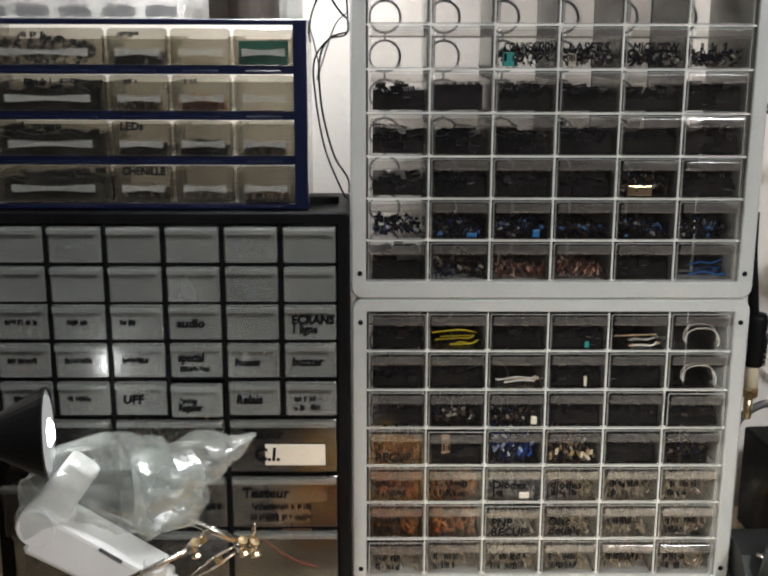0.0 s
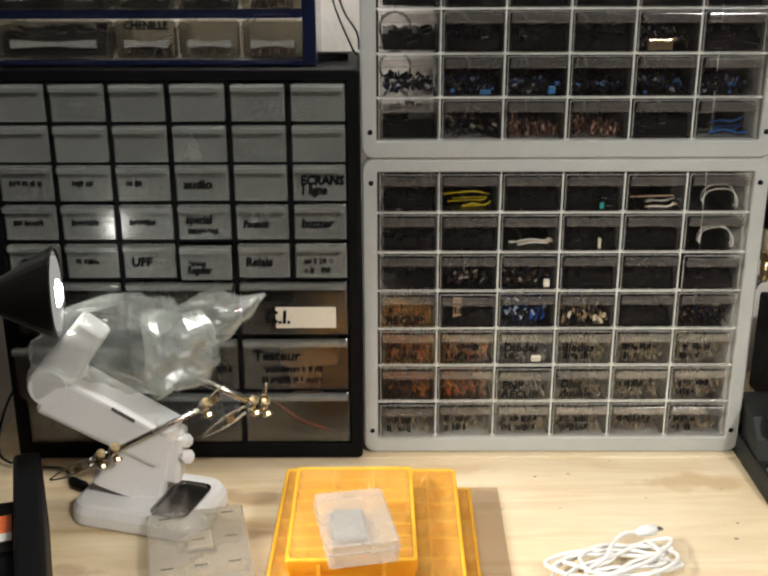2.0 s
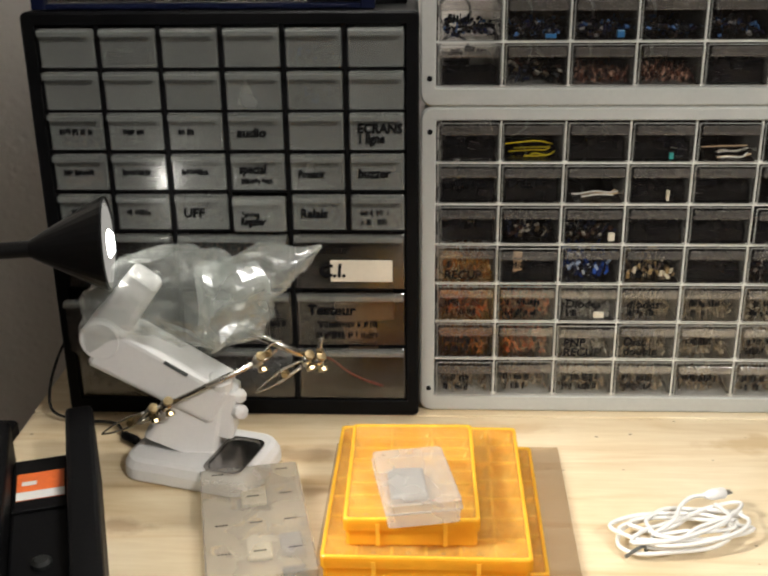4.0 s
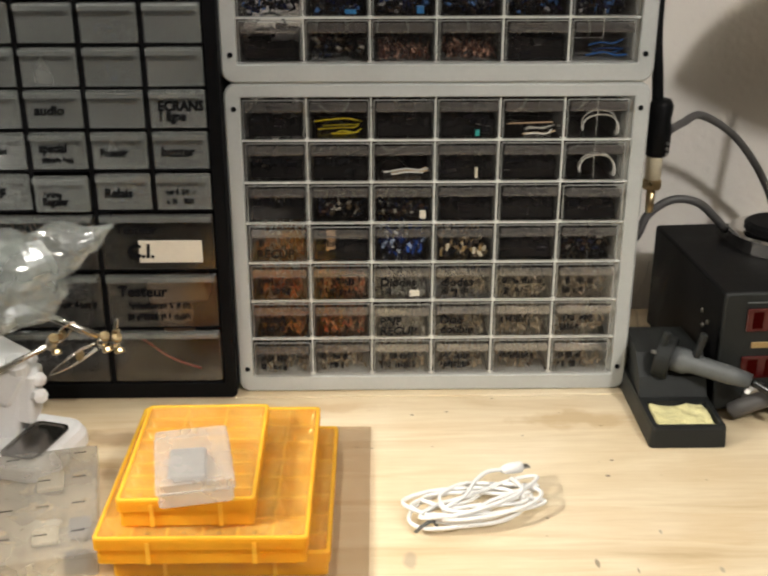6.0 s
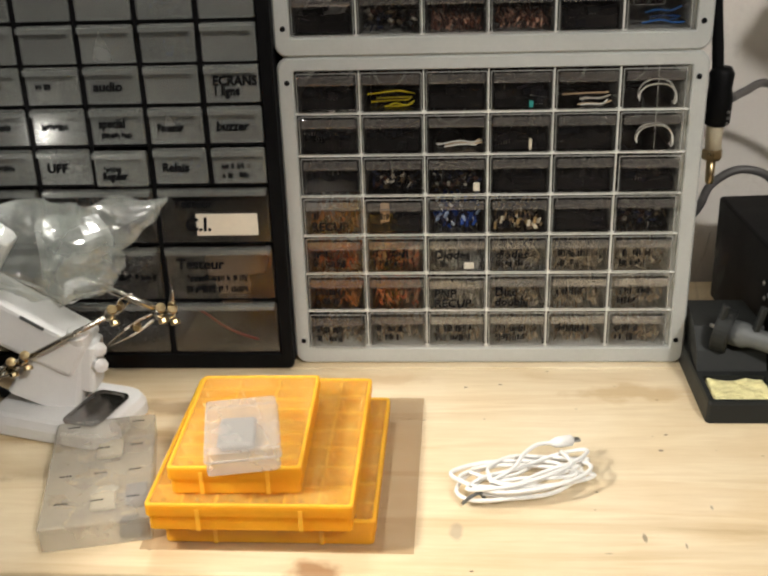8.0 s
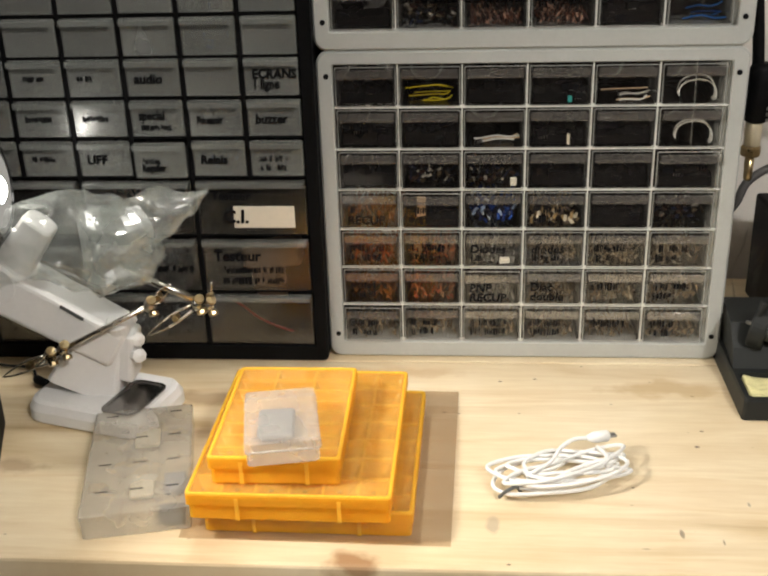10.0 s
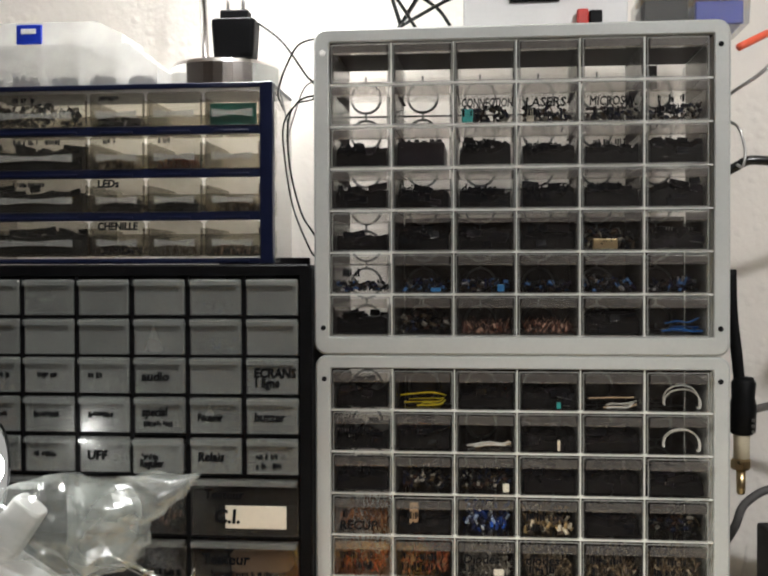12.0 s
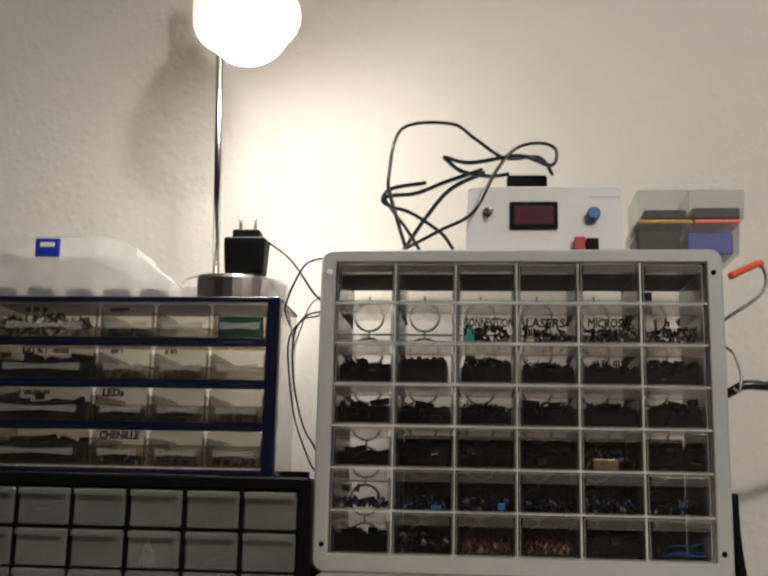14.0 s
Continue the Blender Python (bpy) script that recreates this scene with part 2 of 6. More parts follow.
# Cabinet grey made paler in place of the light its edges catch.
M_EDGE = surf("lit_grey_plastic_edge", (0.66, 0.66, 0.62), 0.35, var=0.06, bump=0.02)
M_BLUE = surf("navy_plastic", (0.005, 0.008, 0.030), 0.33, var=0.2, spec=0.3)
M_CLEAR = clear("clear_drawer", (0.99, 0.988, 0.985), 0.005, 0.06, (0.62, 0.57, 0.54), gloss=0.33, uneven=0.8)
M_LEDGE = clear("clear_ledge", (0.94, 0.93, 0.92), 0.085, 0.09, (0.66, 0.62, 0.58), gloss=1.0)
# Rims whitened in place of the glints along the drawer edges.
M_RIM = clear("glint_rim", (0.93, 0.93, 0.92), 0.44, 0.10, (0.74, 0.74, 0.71), gloss=1.0)
# Milky share stands in for the light caught by the drawer sides.
M_SIDE = clear("lit_drawer_side", (0.95, 0.95, 0.94), 0.09, 0.16, (0.66, 0.66, 0.63), 0.1, 40, 0.5, 0.6)
M_TRAY = clear("clear_tray", (0.98, 0.975, 0.97), 0.003, 0.12, (0.55, 0.54, 0.5), gloss=0.35)
M_FROST = clear("frosted_drawer", (0.78, 0.79, 0.78), 0.275, 0.22, (0.60, 0.61, 0.58), 0.03, 9, 0.9, 0.25)
M_FROST_LIP = clear("frosted_lip", (0.74, 0.75, 0.74), 0.27, 0.16, (0.60, 0.62, 0.60), 0.06, 14, 0.8)
M_SMOKE = clear("smoky_large_drawer", (0.76, 0.74, 0.72), 0.042, 0.16, (0.44, 0.42, 0.40), 0.06, 18, 0.8, 0.5)
M_AMBER = clear("smoky_drawer", (0.72, 0.70, 0.65), 0.045, 0.16, (0.46, 0.45, 0.42), 0.1, 30, 0.5, 0.5)
M_GRIPSTRIP = clear("white_grip", (0.9, 0.9, 0.88), 0.26, 0.2, (0.78, 0.78, 0.75), 0.05)
M_MILKY = clear("milky_box", (0.93, 0.92, 0.91), 0.20, 0.2, (0.86, 0.83, 0.80), 0.05)
M_FROSTBOX = clear("frosted_white_box", (0.96, 0.96, 0.95), 0.38, 0.2, (0.90, 0.90, 0.88), 0.08, 40)
M_FILM = clear("plastic_film", (0.93, 0.94, 0.93), 0.17, 0.20, (0.74, 0.78, 0.75), 0.25, 40, 0.8, 0.5)
M_FLAP = clear("doubled_plastic_film", (0.93, 0.94, 0.93), 0.30, 0.20, (0.74, 0.78, 0.75), 0.2, 30, 0.8, 0.4)
M_MILKBOX = clear("milky_small_box", (0.95, 0.94, 0.92), 0.30, 0.22, (0.80, 0.76, 0.72), 0.05, 30)
M_ORANGE = clear("orange_box", (1.0, 0.83, 0.27), 0.60, 0.2, (1.0, 0.61, 0.045), 0.1, 40, 0.35)
M_ORANGE_EDGE = clear("orange_edge", (1.0, 0.90, 0.35), 0.70, 0.2, (1.0, 0.70, 0.08), 0.1, 40, 0.4)
M_ORANGE_LID = clear("orange_lid", (1.0, 0.97, 0.80), 0.22, 0.14, (1.0, 0.74, 0.23), 0.1, 30, 0.6, 0.4)
M_SLATE = surf("slate_grey_paper", (0.17, 0.175, 0.18), 0.7, var=0.2)
M_WHITE = surf("white_plastic", (0.72, 0.715, 0.70), 0.35, var=0.04, bump=0.01)
M_CHROME = surf("chrome", (0.72, 0.70, 0.68), 0.14, 1.0, var=0.08, bump=0)
M_BRASS = surf("brass", (0.50, 0.39, 0.22), 0.28, 1.0, var=0.2)
M_STEEL = surf("steel", (0.45, 0.44, 0.42), 0.3, 1.0, var=0.15)
M_INK = surf("marker_ink", (0.006, 0.006, 0.007), 0.8, bump=0, spec=0.1)
M_PAPER = surf("white_label", (0.72, 0.66, 0.54), 0.7, var=0.06)
M_STRIP = surf("white_strip", (0.78, 0.78, 0.75), 0.4, var=0.06)
M_BACKING = surf("cream_card", (0.66, 0.60, 0.46), 0.8, var=0.1)
M_CARD = surf("thin_tan_card", (0.36, 0.235, 0.13), 0.6, var=0.08, scale=9)
M_DARKGREY = surf("dark_grey_plastic", (0.013, 0.0145, 0.014), 0.5, var=0.2, spec=0.3)
M_GRIP = surf("grey_grip", (0.095, 0.10, 0.10), 0.5, var=0.12)
M_SPONGE = surf("yellow_sponge", (0.72, 0.66, 0.34), 0.9, var=0.25, scale=60, fine=300, bump=0.9, dirt=(0.30, 0.24, 0.10))
M_CORD = surf("white_cord", (0.80, 0.79, 0.77), 0.4, var=0.04)
M_CORD_BLACK = surf("black_cord", (0.012, 0.012, 0.012), 0.24, var=0.2)
M_CORD_GREY = surf("grey_cord", (0.075, 0.07, 0.068), 0.5, var=0.1)
M_RED = surf("red_plastic", (0.50, 0.03, 0.02), 0.35)
M_BLUE_BRIGHT = surf("blue_plastic", (0.01, 0.035, 0.42), 0.35)
M_KNOB = surf("blue_knob", (0.02, 0.14, 0.34), 0.35)
M_TEAL = surf("teal_card", (0.03, 0.30, 0.27), 0.5)
M_STICKER = surf("orange_sticker", (0.80, 0.16, 0.03), 0.45)
M_CORAL = surf("coral_grip", (0.85, 0.13, 0.06), 0.4)
M_LCD = surf("display_glass", (0.10, 0.03, 0.045), 0.15, bump=0)
M_REDGLASS = surf("red_display", (0.06, 0.005, 0.005), 0.2, bump=0)
M_BULB = glow("lit_bulb", (1.0, 0.95, 0.88), BULB_STRENGTH)
M_LED = glow("lit_led", (1.0, 0.95, 0.86), 25.0)
M_SHADE = shade_white("thin_white_shade")
M_CONE = surf("black_enamel", (0.006, 0.006, 0.006), 0.3, var=0.2, bump=0, spec=0.3)
# Lattice grey darkened so the rings stand out as shaded silhouettes.
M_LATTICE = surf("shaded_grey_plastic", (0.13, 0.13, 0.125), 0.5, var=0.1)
M_FOAM = surf("grey_foam", (0.30, 0.30, 0.31), 0.8, var=0.2)
M_DISH = surf("dark_dish", (0.30, 0.29, 0.28), 0.22, 1.0, var=0.3)
M_NICKEL = surf("nickel", (0.52, 0.50, 0.45), 0.24, 1.0, var=0.15)
P_DARK = bits("dark_parts", [(0.005, 0.005, 0.007), (0.008, 0.007, 0.008), (0.011, 0.009, 0.010), (0.006, 0.006, 0.008), (0.005, 0.005, 0.005), (0.009, 0.008, 0.008), (0.016, 0.013, 0.016)], 0.35)
P_MIX = bits("mixed_parts", [(0.010, 0.010, 0.014), (0.016, 0.015, 0.017), (0.030, 0.014, 0.010), (0.20, 0.18, 0.15), (0.010, 0.012, 0.026), (0.010, 0.010, 0.010), (0.016, 0.016, 0.018), (0.05, 0.035, 0.02)], 0.36)
P_BLUE = bits("blue_parts", [(0.012, 0.03, 0.14), (0.02, 0.06, 0.26), (0.015, 0.015, 0.03), (0.62, 0.66, 0.72), (0.30, 0.38, 0.55), (0.01, 0.015, 0.05)], 0.25)
P_NAVY = bits("navy_parts", [(0.008, 0.008, 0.014), (0.010, 0.014, 0.05), (0.008, 0.008, 0.008), (0.014, 0.010, 0.022), (0.009, 0.009, 0.010), (0.05, 0.11, 0.25), (0.20, 0.19, 0.19), (0.010, 0.009, 0.012), (0.03, 0.02, 0.015)], 0.36)
P_RUST = bits("rusty_parts", [(0.24, 0.085, 0.025), (0.28, 0.105, 0.03), (0.19, 0.065, 0.02), (0.12, 0.05, 0.022), (0.25, 0.13, 0.06), (0.09, 0.045, 0.025)])
P_RED = bits("red_parts", [(0.32, 0.08, 0.03), (0.25, 0.055, 0.022), (0.34, 0.12, 0.045), (0.15, 0.055, 0.03), (0.24, 0.14, 0.075)])
P_TAN = bits("tan_parts", [(0.17, 0.12, 0.07), (0.24, 0.175, 0.105), (0.10, 0.075, 0.045), (0.30, 0.25, 0.18), (0.07, 0.05, 0.035)])
P_GREYS = bits("grey_parts", [(0.20, 0.185, 0.16), (0.30, 0.28, 0.245), (0.10, 0.09, 0.075), (0.15, 0.13, 0.10)])
P_GOLD = bits("gold_parts", [(0.36, 0.25, 0.12), (0.16, 0.11, 0.06), (0.55, 0.48, 0.36), (0.08, 0.06, 0.05)], 0.3)
P_COPPER = bits("copper_parts", [(0.10, 0.035, 0.02), (0.40, 0.24, 0.17), (0.02, 0.015, 0.015), (0.06, 0.03, 0.025)])
P_YELLOW = bits("yellow_leads", [(0.55, 0.42, 0.02), (0.42, 0.34, 0.02)])
P_WHITE = bits("white_leads", [(0.62, 0.60, 0.55), (0.55, 0.40, 0.26)])
P_BRIGHT = bits("bright_blue_leads", [(0.025, 0.10, 0.30), (0.015, 0.05, 0.18), (0.02, 0.02, 0.03)])


# ---- mesh helpers ----
def part(name, bm, material, parent=None, label="", at=None, smooth=False, second=None):
    if isinstance(bm, bmesh.types.BMesh):
        me = bpy.data.meshes.new(name)
        bmesh.ops.recalc_face_normals(bm, faces=bm.faces)
        if smooth:
            for f in bm.faces:
                f.smooth = True
        bm.to_mesh(me)
        bm.free()
        me.materials.append(material)
        if second:
            me.materials.append(second)
    else:
        me = bm
    ob = new(name, me)
    if parent:
        ob.parent = parent
    if at is not None:
        ob.matrix_basis = at if isinstance(at, Matrix) else Matrix.Translation(at)
    if label:
        ob["label"] = label
    return ob


def thing(name, place, label, category, group="", rz=0.0, kind=""):
    ob = new(name)
    ob.empty_display_size = 0.02
    ob.matrix_basis = pose(*place, 0, 0, rz)
    return tagged(ob, label, category, group, kind)


def box(bm, x0, x1, y0, y1, z0, z1, m=None):
    v = [bm.verts.new((x, y, z)) for z in (z0, z1) for y in (y0, y1) for x in (x0, x1)]
    for f in ((0, 1, 3, 2), (4, 6, 7, 5), (0, 4, 5, 1), (2, 3, 7, 6), (0, 2, 6, 4), (1, 5, 7, 3)):
        bm.faces.new([v[i] for i in f])
    if m:
        bmesh.ops.transform(bm, matrix=m, verts=v)
    return v


def rbox(x0, x1, y0, y1, z0, z1, r=0.002, seg=2, m=None):
    bm = bmesh.new()
    box(bm, x0, x1, y0, y1, z0, z1)
    bmesh.ops.bevel(bm, geom=list(bm.edges), offset=r, segments=seg, affect="EDGES", profile=0.5)
    if m:
        bmesh.ops.transform(bm, matrix=m, verts=bm.verts)
    return bm


def loft(bm, loops, cap=(False, False)):
    rings = [[bm.verts.new(p) for p in loop] for loop in loops]
    n = len(rings[0])
    for a, b in zip(rings, rings[1:]):
        for i in range(n):
            bm.faces.new((a[i], a[(i + 1) % n], b[(i + 1) % n], b[i]))
    if cap[0]:
        bm.faces.new(rings[0][::-1])
    if cap[1]:
        bm.faces.new(rings[-1])
    return rings


def rounded(x0, x1, z0, z1, r, seg=5):
    pts = []
    for cx, cz, a in ((x1 - r, z1 - r, 0), (x0 + r, z1 - r, 90), (x0 + r, z0 + r, 180), (x1 - r, z0 + r, 270)):
        for i in range(seg + 1):
            b = radians(a + 90 * i / seg)
            pts.append((cx + r * math.cos(b), cz + r * math.sin(b)))
    return pts


def lathe(profile, n=24, m=None, bm=None):
    """Profile of (radius, height) turned round z."""
    bm = bm or bmesh.new()
    loops = [[(r * math.cos(2 * math.pi * i / n), r * math.sin(2 * math.pi * i / n), z) for i in range(n)] for r, z in profile]
    if m:
        loops = [[m @ Vector(p) for p in loop] for loop in loops]
    loft(bm, loops, (profile[0][0] > 1e-6, profile[-1][0] > 1e-6))
    return bm


def glide(points, steps=6):
    """A smooth line through the points."""
    p = [Vector(q) for q in points]
    p = [p[0] * 2 - p[1]] + p + [p[-1] * 2 - p[-2]]
    out = []
    for i in range(1, len(p) - 2):
        a, b, c, d = p[i - 1 : i + 3]
        for k in range(steps):
            t = k / steps
            out.append(0.5 * (2 * b + (c - a) * t + (2 * a - 5 * b + 4 * c - d) * t * t + (3 * b - a - 3 * c + d) * t**3))
    return out + [p[-2]]


def tube(points, r, n=8, bm=None, steps=6, flat=1.0):
    """A cord or rod along a smooth line; r a number or one per point."""
    bm = bm or bmesh.new()
    line = glide(points, steps) if steps else [Vector(q) for q in points]
    up, loops = Vector((0.13, 0.21, 0.97)), []
    for i, q in enumerate(line):
        d = (line[min(i + 1, len(line) - 1)] - line[max(i - 1, 0)]).normalized()
        side = d.cross(up)
        side = side.normalized() if side.length > 1e-4 else d.orthogonal().normalized()
        up = side.cross(d).normalized()
        rr = r(i / (len(line) - 1)) if callable(r) else r
        loops.append([q + (side * math.cos(2 * math.pi * k / n) + up * math.sin(2 * math.pi * k / n) * flat) * rr for k in range(n)])
    loft(bm, loops, (True, True))
    return bm


def turn_to(a, b):
    """The pose at a whose z axis points to b."""
    a, b = Vector(a), Vector(b)
    return Matrix.Translation(a) @ (b - a).to_track_quat("Z", "Y").to_matrix().to_4x4()


def rod(a, b, r, n=12, bm=None, r2=None):
    length = (Vector(b) - Vector(a)).length
    return lathe([(r, 0), (r if r2 is None else r2, length)], n, turn_to(a, b), bm)


WORDS = {}


def writing(text, size, parent, at, material=None, spread=1.0, bold=0.0004):
    """Marker lettering that stands in the xz plane, on the front of its parent."""
    key = (text, round(size, 4), bold)
    if key not in WORDS:
        cu = bpy.data.curves.new("writing", "FONT")
        cu.body, cu.size, cu.shear, cu.extrude, cu.bevel_depth = text, size, 0.08, 0.0001, bold
        cu.resolution_u, cu.space_line = 2, 0.8
        ob = new("writing", cu)
        bpy.context.view_layer.update()
        me = bpy.data.meshes.new_from_object(ob.evaluated_get(bpy.context.evaluated_depsgraph_get()))
        bpy.data.objects.remove(ob)
        me.materials.clear()
        me.materials.append(material or M_INK)
        WORDS[key] = me
    m = Matrix.Translation(at) @ pose(0, 0, 0, 90, 0, 0) @ Matrix.Diagonal((spread, 1, 1, 1))
    return tagged(part("handwriting", WORDS[key], None, parent, at=m), kind="stuff")


def strokes(seed, width, height, parent, at, material=None):
    """Writing that cannot be read: a row of plain bars."""
    rnd = random.Random(seed)
    bm, x = bmesh.new(), 0.0
    while x < width:
        w = rnd.uniform(0.0009, 0.0024)
        if rnd.random() < 0.8:
            h = height * rnd.uniform(0.5, 1.0)
            z = rnd.uniform(0, height - h)
            box(bm, x, x + w, 0, 0.0002, z, z + h)
        x += w + rnd.uniform(0.0003, 0.0010)
    return tagged(part("handwriting", bm, material or M_INK, parent, at=at), kind="stuff")


# ---- the room ----
TOP = 0.75
WALL_Y = 0.235


def slab(name, x0, x1, y0, y1, z0, z1, material, label, category):
    bm = bmesh.new()
    box(bm, x0, x1, y0, y1, z0, z1)
    return tagged(part(name, bm, material), label, category, kind="structure")


slab("wall_back", -1.30, 1.50, WALL_Y, WALL_Y + 0.1, 0, 2.5, M_WALL, "rough white plaster wall behind the bench", "wall")
# Unseen walls and floor, added dark so the drawers mirror little light.
slab("wall_left", -1.40, -1.30, -2.7, WALL_Y + 0.1, 0, 2.5, M_DIM, "unseen dark wall added beside the bench", "wall")
slab("wall_right", 1.50, 1.60, -2.7, WALL_Y + 0.1, 0, 2.5, M_DIM, "unseen dark wall added across the room", "wall")
slab("wall_rear", -1.40, 1.60, -2.8, -2.7, 0, 2.5, M_DIM, "unseen dark wall added behind the viewer", "wall")
slab("floor", -1.40, 1.60, -2.8, WALL_Y + 0.1, -0.1, 0, M_FLOOR, "unseen dark floor of the room", "floor")
slab("ceiling", -1.40, 1.60, -2.8, WALL_Y + 0.1, 2.5, 2.6, M_WALL, "plain white ceiling of the room", "ceiling")

bench = thing("workbench", (0, 0, TOP), "pale pine workbench with stained, scratched top boards", "workbench")
for y0, y1, r in ((-0.340, -0.0105, 0.003), (-0.010, 0.21, 0.001)):
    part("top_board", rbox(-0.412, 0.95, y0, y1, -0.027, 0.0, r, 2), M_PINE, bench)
for x in (-0.37, 0.88):
    for y in (-0.29, 0.15):
        part("leg", rbox(x - 0.03, x + 0.03, y - 0.03, y + 0.03, -TOP, -0.028, 0.003, 1), M_PINE, bench)

# ---- grey drawer cabinets ----
COLS, ROWN, PX, PZ = 6, 7, 0.0604, 0.0409
GW, GH, GD, X0, Z0 = 0.396, 0.317, 0.150, 0.0165, 0.0180


def frame_mesh():
    bm = bmesh.new()
    o = lambda d, y: [(x, y, z) for x, z in rounded(d, GW - d, d, GH - d, 0.012 - d)]
    i = lambda d, y: [(x, y, z) for x, z in rounded(0.0150 + d, GW - 0.0150 - d, 0.0175 + d, GH - 0.0130 - d, 0.002)]
    loft(bm, [o(0.004, GD), o(0.004, 0.010), o(0, 0.009), o(0, 0.002), o(0.002, 0), i(-0.0012, 0), i(0, 0.0012), i(0, GD), o(0.004, GD)])
    return bm


def divider_mesh(ys):
    bm = bmesh.new()
    z = 0.0175
    left = []
    for r in range(ROWN):
        a = Z0 + PZ * r
        left += [(0.0006, z), (0.0006, a), (0.0030, a), (0.0030, a + 0.0010), (0.0006, a + 0.0010)]
        z = a + 0.0012
    left.append((0.0006, GH - 0.0130))
    ring = left + [(-x, q) for x, q in left[::-1]]
    loft(bm, [[(x, y, q) for x, q in ring] for y in ys], (True, True))
    return bm


def crossbar_mesh():
    bm = bmesh.new()
    box(bm, 0.0148, GW - 0.0148, 0.0026, 0.0060, -0.0014, 0.0002)
    return bm


LOWER_BY = 0.0112


def back_mesh():
    bm = bmesh.new()
    for c in range(COLS):
        cx = 0.0342 + 0.0630 * c
        box(bm, cx - 0.0010, cx + 0.0010, GD - 0.004, GD - 0.002, 0.016, 0.024)
        for r in range(ROWN):
            cz = Z0 + PZ * (r + 0.5) - LOWER_BY
            loops = []
            for a in range(20):
                t = 2 * math.pi * a / 20
                loops.append([(cx + (0.0165 + du) * math.cos(t), GD - 0.003 + dv, cz + (0.0165 + du) * math.sin(t)) for du, dv in ((-0.0013, -0.001), (0.0013, -0.001), (0.0013, 0.001), (-0.0013, 0.001))])
            loft(bm, loops + [loops[0]])
            box(bm, cx - 0.0010, cx + 0.0010, GD - 0.0038, GD - 0.0022, cz + 0.0168, cz + PZ - 0.0168)
    for r in (1, 3, 5):
        z = Z0 + PZ * (r + 0.5) + 0.0205 - LOWER_BY
        box(bm, 0.014, GW - 0.014, GD - 0.0040, GD - 0.0024, z - 0.0009, z + 0.0009)
    return bm


DW, DH, DD = 0.0572, 0.0378, 0.126


def tray_mesh(w, h, d, th=0.0010, mat=None, side=None):
    bm = bmesh.new()
    box(bm, 0.0015, w - 0.0015, 0.0016, d, 0.0006, 0.0006 + th)
    for a in (0.0015, w - 0.0015 - th):
        n = len(bm.faces)
        box(bm, a, a + th, 0.0016, d, 0.0006 + th, h * 0.80)
        if side:
            bm.faces.ensure_lookup_table()
            for f in bm.faces[n:]:
                f.material_index = 1
    box(bm, 0.0015 + th, w - 0.0015 - th, d - th, d, 0.0006 + th, h * 0.72)
    me = bpy.data.meshes.new("drawer")
    bmesh.ops.recalc_face_normals(bm, faces=bm.faces)
    bm.to_mesh(me)
    bm.free()
    me.materials.append(mat)
    if side:
        me.materials.append(side)
    return me


def grey_front_mesh():
    bm = bmesh.new()
    f = lambda d, y: [(x, y, z) for x, z in rounded(d, DW - d, d, DH - d, 0.0016, 2)]
    loft(bm, [f(0, 0.0016), f(0, 0.0005), f(0.0006, 0)], (True, True))
    return to_mesh("front", bm, M_CLEAR)


def to_mesh(name, bm, mat):
    me = bpy.data.meshes.new(name)
    bmesh.ops.recalc_face_normals(bm, faces=bm.faces)
    bm.to_mesh(me)
    bm.free()
    me.materials.append(mat)
    return me


def grey_handle_mesh():
    bm = bmesh.new()
    z = DH - 0.0105
    lip = [(-0.0059 - 0.0010 * math.sin(a), z + 0.0080 + 0.0010 * math.cos(a)) for a in (0.2, 0.5, 0.8, 1.1, 1.4)]
    bend = [(-0.0056 - 0.0013 * math.cos(a), z + 0.0013 - 0.0013 * math.sin(a)) for a in (0.2, 0.55, 0.9, 1.25)]
    prof = bend + [(-0.0002, z), (-0.0002, z + 0.0013), (-0.0054, z + 0.0013), (-0.0054, z + 0.0088)] + lip
    loft(bm, [[(x, y, q) for y, q in prof] for x in (0.0025, DW - 0.0025)], (True, True))
    return to_mesh("handle", bm, M_LEDGE)


def grey_rim_mesh():
    bm = bmesh.new()
    f = lambda d, y: [(x, y, z) for x, z in rounded(d, DW - d, d, DH - d, 0.0014, 2)]
    loft(bm, [f(0.0, -0.0001), f(0.0, -0.0008), f(0.0008, -0.0008), f(0.0008, -0.0001), f(0.0, -0.0001)])
    return to_mesh("rim", bm, M_RIM)


TRAY = tray_mesh(DW, DH, DD, mat=M_TRAY, side=M_SIDE)
FRONT = grey_front_mesh()
HANDLE = grey_handle_mesh()
RIM = grey_rim_mesh()


def dot_mesh():
    return to_mesh("screw_hole", lathe([(0.0, 0.0), (0.0026, 0.0), (0.0026, 0.0006), (0.0, 0.0006)], 12, pose(0, 0, 0, 90, 0, 0)), M_INK)


HOLE = dot_mesh()
PLUG_WHITE = to_mesh("screw_cap", lathe([(0.0, 0.0), (0.0032, 0.0), (0.0028, 0.0012), (0.0, 0.0014)], 12, pose(0, 0, 0, 90, 0, 0)), M_STRIP)


